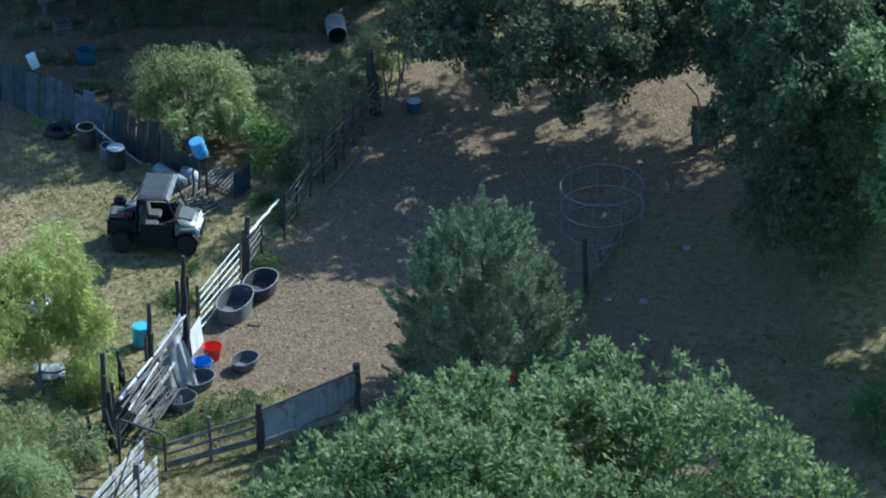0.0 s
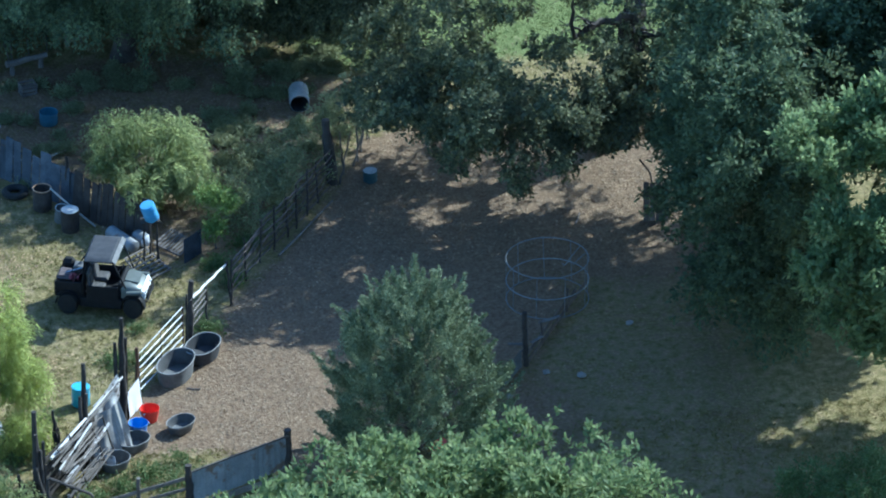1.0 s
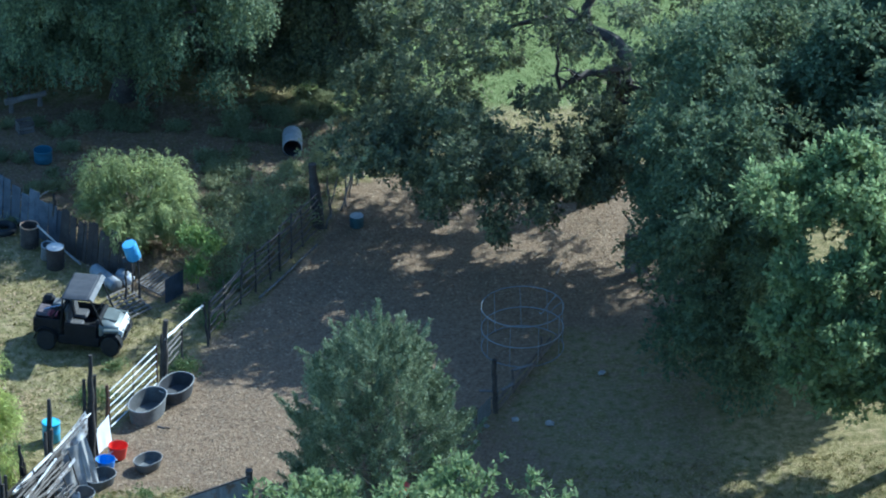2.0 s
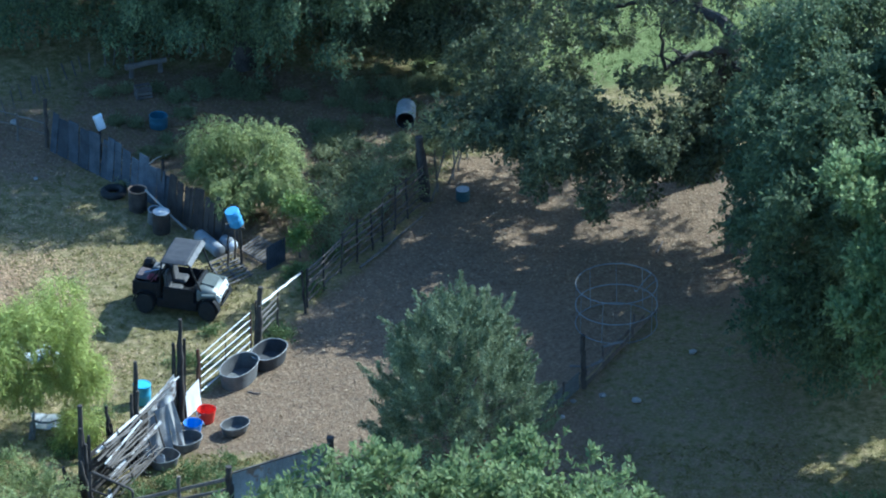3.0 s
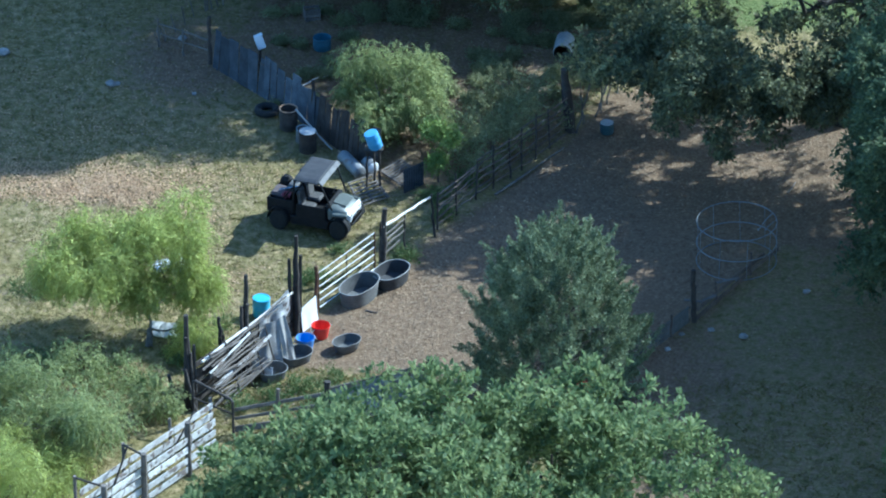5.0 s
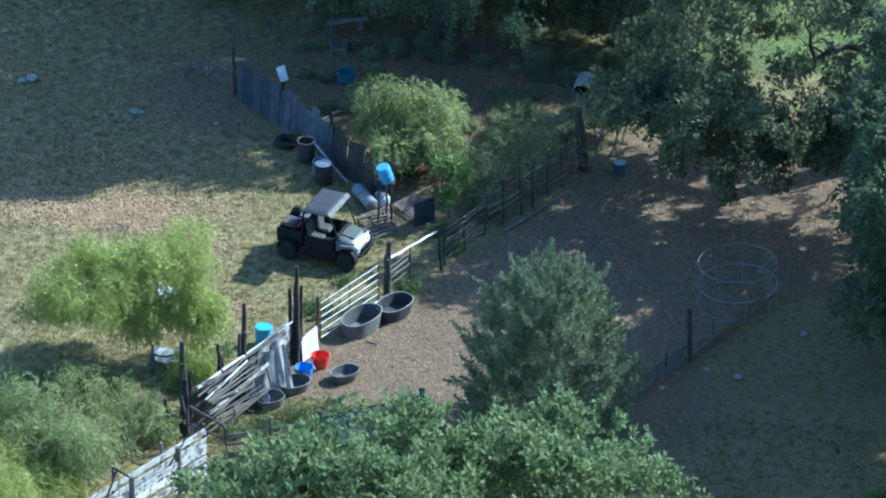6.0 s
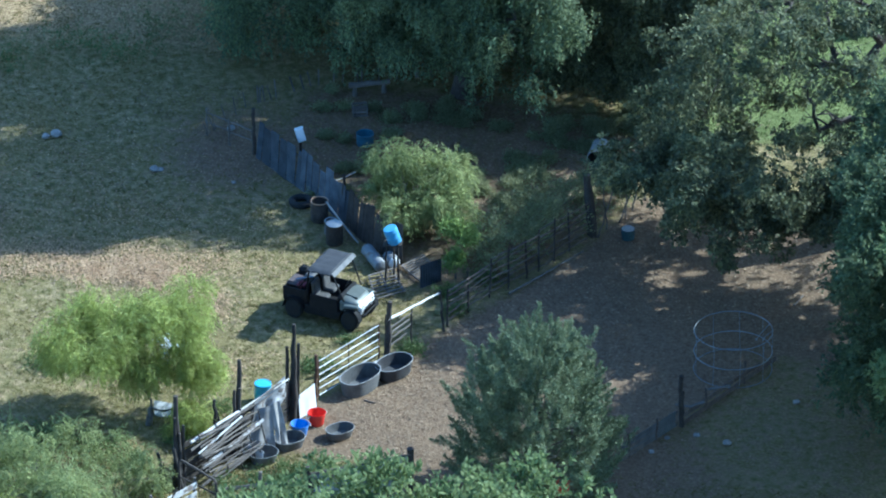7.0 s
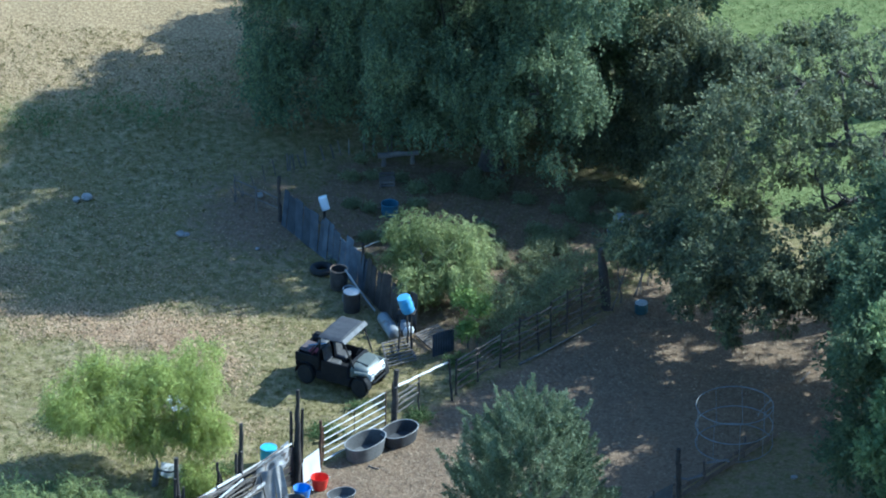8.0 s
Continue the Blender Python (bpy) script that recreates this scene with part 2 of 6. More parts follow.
LEAF_JUNIPER = foliage("green_juniper_needles", [(0.08, 0.11, 0.062), (0.185, 0.225, 0.125), (0.42, 0.455, 0.26)], 0.28)
LEAF_BRUSH = foliage("grey_green_brush_leaves", [(0.14, 0.155, 0.08), (0.26, 0.275, 0.14), (0.42, 0.43, 0.22)], 0.45)
LEAF_SHRUB = foliage("fresh_green_leaves", [(0.12, 0.17, 0.04), (0.23, 0.3, 0.08), (0.34, 0.4, 0.14)], 0.4)
LEAF_WEED = foliage("weed_leaves", [(0.06, 0.102, 0.03), (0.132, 0.18, 0.06), (0.264, 0.3, 0.132)], 0.35)


# ---- mesh helpers ----
class Geo:
    """Gathers faces for one mesh."""

    def __init__(self):
        self.v, self.f = [], []

    def add(self, verts, faces):
        n = len(self.v)
        self.v += [tuple(p) for p in verts]
        self.f += [tuple(i + n for i in f) for f in faces]
        return self

    def box(self, m, sx, sy, sz, c=0.01):
        """A box with chamfered edges, centred on the matrix m."""
        h = (sx / 2, sy / 2, sz / 2)
        c = min(c, 0.45 * min(sx, sy, sz))
        verts, at = [], {}
        for x in (-1, 1):
            for y in (-1, 1):
                for z in (-1, 1):
                    s = (x, y, z)
                    for k in range(3):
                        at[s, k] = len(verts)
                        verts.append(m @ Vector([s[i] * (h[i] - (0 if i == k else c)) for i in range(3)]))
        faces = []
        for k in range(3):
            i, j = (k + 1) % 3, (k + 2) % 3
            for side in (-1, 1):
                ring = []
                for a, b in ((-1, -1), (1, -1), (1, 1), (-1, 1)):
                    s = [0, 0, 0]
                    s[k], s[i], s[j] = side, a, b
                    ring.append(at[tuple(s), k])
                faces.append(ring if side > 0 else ring[::-1])
            for a in (-1, 1):
                for b in (-1, 1):
                    lo, hi = [0, 0, 0], [0, 0, 0]
                    lo[i] = hi[i] = a
                    lo[j] = hi[j] = b
                    lo[k], hi[k] = -1, 1
                    lo, hi = tuple(lo), tuple(hi)
                    q = [at[lo, i], at[hi, i], at[hi, j], at[lo, j]]
                    faces.append(q if a * b < 0 else q[::-1])
        for x in (-1, 1):
            for y in (-1, 1):
                for z in (-1, 1):
                    t = [at[(x, y, z), k] for k in range(3)]
                    faces.append(t if x * y * z > 0 else t[::-1])
        return self.add(verts, faces)

    def beam(self, p, q, w, h, turn=0.0, c=0.008):
        """A chamfered bar from p to q, w wide and h high."""
        p, q = Vector(p), Vector(q)
        rot = (q - p).to_track_quat("X", "Z").to_matrix().to_4x4()
        return self.box(Matrix.Translation((p + q) / 2) @ rot @ Matrix.Rotation(turn, 4, "X"), (q - p).length, w, h, c)

    def tube(self, points, radii, n=8, caps=True):
        pts = [Vector(p) for p in points]
        radii = radii if hasattr(radii, "__len__") else [radii] * len(pts)
        verts, faces = [], []
        side = None
        for k, p in enumerate(pts):
            d = (pts[min(k + 1, len(pts) - 1)] - pts[max(k - 1, 0)]).normalized()
            side = d.orthogonal().normalized() if side is None else (side - side.dot(d) * d).normalized()
            up = d.cross(side)
            for i in range(n):
                a = 2 * math.pi * i / n
                verts.append(p + radii[k] * (math.cos(a) * side + math.sin(a) * up))
        for k in range(len(pts) - 1):
            for i in range(n):
                j = (i + 1) % n
                faces.append((k * n + i, k * n + j, k * n + n + j, k * n + n + i))
        if caps:
            faces += [tuple(range(n))[::-1], tuple(range((len(pts) - 1) * n, len(pts) * n))]
        return self.add(verts, faces)

    def hoop(self, centre, rx, ry, r, n=48, k=6, turn=0.0, tilt=(0, 0)):
        """A closed ring of round bar."""
        verts, faces = [], []
        for i in range(n):
            a = 2 * math.pi * i / n
            for j in range(k):
                b = 2 * math.pi * j / k
                x, y = (rx + r * math.cos(b)) * math.cos(a), (ry + r * math.cos(b)) * math.sin(a)
                z = r * math.sin(b) + x * tilt[0] + y * tilt[1]
                verts.append((centre[0] + x * math.cos(turn) - y * math.sin(turn), centre[1] + x * math.sin(turn) + y * math.cos(turn), centre[2] + z))
        for i in range(n):
            for j in range(k):
                i2, j2 = (i + 1) % n, (j + 1) % k
                faces.append((i * k + j, i2 * k + j, i2 * k + j2, i * k + j2))
        return self.add(verts, faces)

    def lathe(self, profile, n=32, sx=1.0, sy=1.0, m=None, square=0.0, caps=(True, True)):
        """A turned form from (radius, height) rows; square above 0 makes the plan a rounded oblong."""
        verts, faces = [], []
        for r, z in profile:
            for i in range(n):
                a = 2 * math.pi * i / n
                cx, cy = math.cos(a), math.sin(a)
                e = 1 - square
                x = math.copysign(abs(cx) ** e, cx) * r * sx
                y = math.copysign(abs(cy) ** e, cy) * r * sy
                verts.append(Vector((x, y, z)) if m is None else m @ Vector((x, y, z)))
        for k in range(len(profile) - 1):
            for i in range(n):
                j = (i + 1) % n
                faces.append((k * n + i, k * n + j, k * n + n + j, k * n + n + i))
        if caps[0] and profile[0][0] > 0.001:
            faces.append(tuple(range(n))[::-1])
        if caps[1] and profile[-1][0] > 0.001:
            faces.append(tuple(range((len(profile) - 1) * n, len(profile) * n)))
        return self.add(verts, faces)


def mesh_of(name, geo, material, smooth=35):
    me = bpy.data.meshes.new(name)
    me.from_pydata([tuple(p) for p in geo.v], [], geo.f)
    me.materials.append(material)
    if smooth:
        me.shade_smooth()
        me.set_sharp_from_angle(angle=radians(smooth))
    return me


def part(name, geo, material, parent, label="", smooth=35, placed=False):
    """One mesh under a thing; placed: its numbers are in the world, not in the thing's own frame."""
    ob = new(name, geo if isinstance(geo, bpy.types.Mesh) else mesh_of(name, geo, material, smooth))
    ob.parent = parent
    if placed:
        ob.matrix_parent_inverse = parent.matrix_basis.inverted()
    return tagged(ob, label)


def thing(name, m, label, category, group="", kind=""):
    ob = new(name)
    ob.matrix_basis = m
    ob.empty_display_size = 0.2
    return tagged(ob, label, category, group, kind)


def solid(name, geo, material, label, category, group="", kind="", smooth=35):
    return tagged(new(name, mesh_of(name, geo, material, smooth)), label, category, group, kind)


def wobbly(p, q, r0, r1, n=6, jitter=0.03, rnd=random):
    """Points and radii of a rough pole from p to q."""
    p, q = Vector(p), Vector(q)
    pts = [p.lerp(q, k / n) + (Vector([rnd.uniform(-jitter, jitter) for _ in range(3)]) if 0 < k < n else Vector()) for k in range(n + 1)]
    return pts, [(r0 + (r1 - r0) * k / n) * rnd.uniform(0.88, 1.12) for k in range(n + 1)]


# ---- ground ----
PEN = [(-1.5, -2.0), (-0.3, 1.2), (1.4, 3.9), (3.0, 6.4), (5.0, 9.2), (6.9, 12.4), (8.2, 16.0), (12, 17.0), (20, 16.0), (20, 5.0), (14.2, 6.0),
       (11.4, 1.2), (9.5, -1.0), (6.0, -4.0), (3.6, -3.5), (1.5, -2.0)]
BACK_YARD = [(-4.9, 17.2), (-3.1, 14.9), (-0.6, 11.3), (1.0, 9.0), (3.2, 8.2), (5.0, 9.8), (6.9, 12.4), (8.2, 16.0), (9.0, 20.0), (2.0, 23.0), (-4.0, 22.5)]


def inside(poly, x, y):
    """Signed distance to a polygon's edge, positive inside, for arrays."""
    best = np.full(x.shape, 1e9)
    within = np.zeros(x.shape, bool)
    for (ax, ay), (bx, by) in zip(poly, poly[1:] + poly[:1]):
        t = np.clip(((x - ax) * (bx - ax) + (y - ay) * (by - ay)) / ((bx - ax) ** 2 + (by - ay) ** 2), 0, 1)
        best = np.minimum(best, np.hypot(x - ax - t * (bx - ax), y - ay - t * (by - ay)))
        cross = (ay > y) != (by > y)
        within ^= cross & (x < (bx - ax) * (y - ay) / ((by - ay) if by != ay else 1e-9) + ax)
    return np.where(within, best, -best)


def ramp01(d, width):
    return np.clip(d / width + 0.5, 0, 1)


def cover_at(x, y):
    """How bare, lawn-like and straw-dry the ground is: three arrays in 0 to 1."""
    bare = np.maximum(ramp01(inside(PEN, x, y), 1.2), 0.62 * ramp01(inside(BACK_YARD, x, y), 1.5))
    band = np.exp(-(((x + 7.9 + 0.5 * np.sin(2.1 * y)) / 2.3) ** 4 + ((y - 8.6 - 0.2 * (x + 7.9) - 0.35 * np.sin(1.9 * x)) / 0.95) ** 2)) + 0.8 * np.exp(-(((x + 4.6) / 0.9) ** 2 + ((y - 7.3) / 0.8) ** 2))
    under = 0.75 * np.exp(-(((x + 5.5) / 3.2) ** 2 + ((y - 17.5) / 4.0) ** 2))
    shade = 0.8 * ramp01(np.minimum(x - 9.0, (19.3 - x) * 0.5), 2.0) * ramp01(9.0 - y, 2.0) * ramp01(y + 12.0, 5.0)
    bare = np.maximum.reduce([bare, 0.6 * band, under, shade])
    bare = bare * (1 - 0.42 * ramp01(x - 11.0 + 0.8 * np.sin(0.9 * y), 4.0) * ramp01(7.0 - y + 0.7 * np.sin(1.1 * x), 3.0))
    lawn = ramp01(np.minimum(y - 20.5, x - 7.0), 2.0)
    straw = 0.85 * ramp01(np.minimum(y - 24.0 - 0.0 * x, -5.0 - x), 4.0)
    return np.clip(bare, 0, 1), np.clip(lawn, 0, 1), np.clip(straw, 0, 1)


def height_at(x, y):
    return 0.035 * np.sin(x * 1.3 + 0.7 * np.sin(y * 0.9)) * np.sin(y * 1.1 + 0.5) + 0.015 * np.sin(3.1 * x + 1.7 * y) * np.sin(2.3 * y - x)


def build_ground():
    near_x, near_y = np.arange(-22, 30.01, 0.22), np.arange(-30, 44.01, 0.22)
    out = np.array([2, 6, 15, 40, 100, 250, 700, 2000.0])
    xs = np.r_[-22 - out[::-1], near_x, 30 + out]
    ys = np.r_[-30 - out[::-1], near_y, 44 + out]
    X, Y = np.meshgrid(xs, ys)
    Z = height_at(X, Y) * ((X > -24) & (X < 32) & (Y > -32) & (Y < 46))
    w = len(xs)
    idx = np.arange(X.size).reshape(X.shape)
    quads = np.stack([idx[:-1, :-1], idx[:-1, 1:], idx[1:, 1:], idx[1:, :-1]], -1).reshape(-1, 4)
    me = bpy.data.meshes.new("ground")
    me.from_pydata(np.stack([X, Y, Z], -1).reshape(-1, 3).tolist(), [], quads.tolist())
    me.materials.append(GROUND)
    me.shade_smooth()
    for name, values in zip(("bare", "lawn", "straw"), cover_at(X.ravel(), Y.ravel())):
        me.attributes.new(name, "FLOAT", "POINT").data.foreach_set("value", values.astype(np.float32))
    return tagged(new("ground", me), "bare brown soil, dry grass and mown lawn", "ground", kind="structure")


build_ground()


# ---- leaves, boughs and trees ----
def quads_mesh(name, corners, material):
    """A mesh from an array of n x 4 x 3 corners."""
    n = len(corners)
    me = bpy.data.meshes.new(name)
    me.vertices.add(4 * n)
    me.vertices.foreach_set("co", np.ascontiguousarray(corners, np.float32).ravel())
    me.loops.add(4 * n)
    me.loops.foreach_set("vertex_index", np.arange(4 * n, dtype=np.int32))
    me.polygons.add(n)
    me.polygons.foreach_set("loop_start", np.arange(0, 4 * n, 4, dtype=np.int32))
    me.materials.append(material)
    me.update(calc_edges=True)
    return me


def unit(a):
    return a / np.maximum(np.linalg.norm(a, axis=-1, keepdims=True), 1e-9)


def leaf_quads(rng, base, axis, length, width, bias, loose=0.7):
    """Diamond leaves from base along axis; bias: the way their faces tend to turn; loose: how freely."""
    n = len(base)
    face = unit(loose * rng.normal(size=(n, 3)) + bias)
    across = unit(np.cross(axis, face))
    lift = unit(np.cross(across, axis))
    mid = base + axis * (0.45 * length)[:, None] + lift * (0.05 * length)[:, None]
    half = across * (0.5 * width)[:, None]
    tip = base + axis * length[:, None]
    return np.stack([base, mid + half, tip, mid - half], 1)


UP = np.array([0, 0, 1.0])


def boughs_of(rng, lobes, gap, r):
    """Breaks large lobes into many leafy boughs over their surface: rows of x, y, z, rx, ry, rz."""
    rows = []
    for x, y, z, rx, ry, rz in lobes:
        n = max(4, int(2.2 * (rx * ry + ry * rz + rx * rz) / gap**2))
        d = unit(rng.normal(size=(n, 3)))
        d = d[d[:, 2] > -0.75]
        f = rng.uniform(0.72, 1.05, (len(d), 1))
        c = np.array([x, y, z]) + d * np.array([rx, ry, rz]) * f
        size = r * rng.uniform(0.65, 1.35, (len(d), 1))
        rows.append(np.concatenate([c, size * rng.uniform(0.85, 1.2, (len(d), 2)), 0.75 * size], 1))
    return np.concatenate(rows)


def lobe_points(rng, lobes, n, shell=0.6, bumps=0.22):
    """Places in the outer part of lumpy lobes, and the way out from each lobe's heart. lobes: x, y, z, rx, ry, rz."""
    lobes = np.array(lobes, float)
    size = (lobes[:, 3] * lobes[:, 4] * lobes[:, 5]) ** (2 / 3)
    pick = rng.choice(len(lobes), n, p=size / size.sum())
    d = unit(rng.normal(size=(n, 3)))
    ph = pick * 1.7
    lump = 1 + bumps * (np.sin(3.1 * d[:, 0] * 2 + ph) * np.sin(4.3 * d[:, 1] + 2 * ph) + np.sin(5.2 * d[:, 2] + 3 * ph + 4 * d[:, 0]))
    r = (shell + (1 - shell) * rng.random(n) ** 0.7) * lump
    return lobes[pick, :3] + d * lobes[pick, 3:] * r[:, None], unit(d / lobes[pick, 3:])


def sprays(rng, lobes, clumps, leaves, spread, length, width, shell=0.6, droop=0.0, up=0.3, flat=0.6, bumps=0.22, floor=0.05):
    """Clumps of leaves over the lobes: each clump fans from a twig end. Returns the leaves and the clumps' places."""
    centres, out = lobe_points(rng, lobes, clumps, shell, bumps)
    ok = centres[:, 2] > floor
    centres, out = centres[ok], out[ok]
    n = len(centres)
    who = np.repeat(np.arange(n), leaves)
    twig = unit(out + np.array([0, 0, up - droop]) + 0.5 * rng.normal(size=(n, 3)))
    along = rng.random(len(who))
    base = centres[who] + twig[who] * (spread * (along - 0.5))[:, None] + rng.normal(size=(len(who), 3)) * spread * 0.28
    base[:, 2] -= droop * spread * rng.random(len(who)) ** 2
    axis = unit(twig[who] + 0.8 * rng.normal(size=(len(who), 3)) - droop * UP)
    size = rng.uniform(0.65, 1.25, len(who))
    q = leaf_quads(rng, base, axis, length * size, width * size, 0.8 * out[who] + flat * UP)
    return q[q[:, :, 2].min(1) > 0.0], centres


def openings(rng, p, size, lost, airy=0.0):
    """Which of the places p stay leafy once gaps of about that size are left open; lost: the share of places lost; airy: how much more so at the top."""
    v = np.zeros(len(p))
    for k in (1.0, 1.0, 1.0, 1.0, 2.3, 2.3, 2.3):
        wave = unit(rng.normal(size=3)) * 2 * math.pi / size * k
        v += np.sin(p @ wave + rng.uniform(0, 6.28)) / k**0.5
    return v > np.quantile(v, np.clip(lost * np.interp(p[:, 2], (1, 8), (1 - airy, 1 + 0.5 * airy)), 0, 0.9))


def streamers(rng, lobes, count, steps, step, length, width, shell=0.75, bumps=0.2, fall=0.35, gap=0.9, lost=0.3):
    """Feathery strands that arch out and hang down, set with small narrow leaflets on both sides."""
    start, out = lobe_points(rng, lobes, count, shell, bumps)
    ok = openings(rng, start, gap, lost)
    start, out = start[ok], out[ok]
    count = len(start)
    d = unit(out * np.array([1, 1, 0.6]) + 0.35 * rng.normal(size=out.shape) + 0.35 * UP)
    p, all_q = start.copy(), []
    for k in range(steps):
        d = unit(d - fall * UP * (0.3 + 0.9 * rng.random((count, 1))))
        p = p + d * step
        side = unit(np.cross(d, UP) + 0.3 * rng.normal(size=d.shape))
        for s in (-1, 1):
            axis = unit(0.45 * s * side + d + 0.25 * rng.normal(size=d.shape))
            size = rng.uniform(0.7, 1.3, count)
            all_q.append(leaf_quads(rng, p + 0.03 * rng.normal(size=p.shape), axis, length * size, width * size, 0.8 * out + 0.4 * UP, 0.5))
    q = np.concatenate(all_q)
    return q[q[:, :, 2].min(1) > 0.02]


def bough(geo, rng, p, q, r0, r1, sag=0.0, n=6, sides=7, jitter=0.12):
    """A crooked limb from p to q."""
    p, q = np.array(p, float), np.array(q, float)
    far = np.linalg.norm(q - p)
    pts = []
    for k in range(n + 1):
        t = k / n
        x = p + (q - p) * t + np.array([0, 0, 1.0]) * sag * far * 4 * t * (1 - t)
        if 0 < k < n:
            x = x + rng.normal(size=3) * jitter * far / n
        pts.append(Vector(x))
    geo.tube(pts, [r0 + (r1 - r0) * (k / n) ** 0.8 for k in range(n + 1)], sides)
    return pts


def skeleton_of(rng, base, fork, lobes, r, twigs=6, limb_r=0.45):
    """Trunk from base to fork, a limb to each lobe and branches into it."""
    g, limbs = Geo(), []
    base, fork = np.array(base, float), np.array(fork, float)
    flare = base + (fork - base) * 0.08
    pts = [Vector(base - np.array([0, 0, 0.15])), Vector(flare)]
    pts += [Vector(flare + (fork - flare) * k / 5 + (rng.normal(size=3) * 0.08 * np.linalg.norm(fork - flare) / 5 if k < 5 else 0)) for k in range(1, 6)]
    g.tube(pts, [1.45 * r, 1.1 * r] + [1.1 * r - 0.3 * r * k / 5 for k in range(1, 6)], 10)
    knots = [(fork, 1.0)]
    for lobe in sorted(lobes, key=lambda l: np.linalg.norm(np.array(l[:3]) - fork)):
        c, rad = np.array(lobe[:3], float), np.array(lobe[3:], float)
        whole = np.linalg.norm(c - fork)
        start, size = min(knots, key=lambda k: np.linalg.norm(k[0] - c) + 0.35 * np.linalg.norm(k[0] - fork) + (9 if np.linalg.norm(k[0] - fork) > whole else 0))
        thick = limb_r * r * size
        limbs.append(Geo())
        limb = bough(limbs[-1], rng, start, c, thick, 0.35 * thick, 0.08, 6, 7, 0.2)
        knots += [(np.array(p), size * (1 - 0.6 * (k + 2) / 6)) for k, p in enumerate(limb[2:])]
        for _ in range(twigs):
            d = unit(rng.normal(size=3) + np.array([0, 0, 0.3]))
            bough(limbs[-1], rng, limb[rng.integers(3, 7)], c + d * rad * 0.85, 0.3 * thick, 0.06 * thick, 0.05, 4, 5, 0.25)
    return g, limbs


def tree(name, base, fork, lobes, trunk_r, bark, leaf_material, quads, label, rng, twigs=6, group="", category="tree", limb_r=0.45):
    t = thing(name, pose(base[0], base[1], 0), label, category, group)
    stem, limbs = skeleton_of(rng, base, fork, lobes, trunk_r, twigs, limb_r=limb_r)
    part("trunk", stem, bark, t, "", 50, placed=True)
    for g in limbs:
        part("limb", g, bark, t, "", 50, placed=True)
    part("crown", quads_mesh("crown", quads, leaf_material), None, t, "", placed=True)
    return t


def leafy_tree(name, base, fork, lobes, trunk_r, bark, leaf, label, seed, clumps, leaves, spread, length, width, shell=0.6, droop=0.0, up=0.3, flat=0.6, bumps=0.22, twigs=6, floor=0.05, category="tree", limb_r=0.45, gap=0.9, bough_r=0.62):
    rng = np.random.default_rng(seed)
    small = boughs_of(rng, lobes, gap, bough_r) if gap else lobes
    q, _ = sprays(rng, small, clumps, leaves, spread, length, width, shell, droop, up, flat, bumps, floor)
    return tree(name, base, fork, lobes, trunk_r, bark, leaf, q, label, rng, twigs, category=category, limb_r=limb_r)


def tufts(rng, lobes, count, steps, step, leaves, length, width, rise=0.3, fall=0.15, shell=0.4, gap=1.4, lost=0.35, spread=0.06, flat=0.5, floor=0.05, airy=0.0):
    """Leafy twigs that grow outwards from the lobes and bend down, ragged in length, with open gaps between the boughs."""
    start, out = lobe_points(rng, lobes, count, shell, 0.2)
    ok = openings(rng, start, gap, lost, airy) & (start[:, 2] > floor)
    start, out = start[ok], out[ok]
    n = len(start)
    reach = rng.integers(max(2, steps // 2), steps + 1, n)
    d = unit(out * np.array([1, 1, 0.7]) + 0.45 * rng.normal(size=out.shape) + rise * UP)
    p, rows = start.copy(), []
    for k in range(steps):
        d = unit(d - fall * UP * (0.4 + 1.2 * rng.random((n, 1))) + 0.12 * rng.normal(size=d.shape))
        p = p + d * step
        grow = np.repeat(np.nonzero(reach > k)[0], leaves)
        m = len(grow)
        thin = 1.1 - 0.5 * k / steps
        base = p[grow] + rng.normal(size=(m, 3)) * spread * thin
        axis = unit(d[grow] + 0.75 * rng.normal(size=(m, 3)))
        size = rng.uniform(0.6, 1.3, m) * (0.75 + 0.25 * thin)
        rows.append(leaf_quads(rng, base, axis, length * size, width * size, 0.6 * out[grow] + flat * UP))
    q = np.concatenate(rows)
    return q[q[:, :, 2].min(1) > 0.0]


def tufted_tree(name, base, fork, lobes, trunk_r, bark, leaf, label, seed, count, steps=6, step=0.09, leaves=3, length=0.15, width=0.075, rise=0.3, fall=0.15, shell=0.4, gap=1.4, lost=0.35, spread=0.06, flat=0.5, twigs=6, floor=0.05, category="tree", limb_r=0.45, bough_gap=1.1, bough_r=0.6, airy=0.0):
    rng = np.random.default_rng(seed)
    q = tufts(rng, boughs_of(rng, lobes, bough_gap, bough_r), count, steps, step, leaves, length, width, rise, fall, shell, gap, lost, spread, flat, floor, airy)
    return tree(name, base, fork, lobes, trunk_r, bark, leaf, q, label, rng, twigs, category=category, limb_r=limb_r)


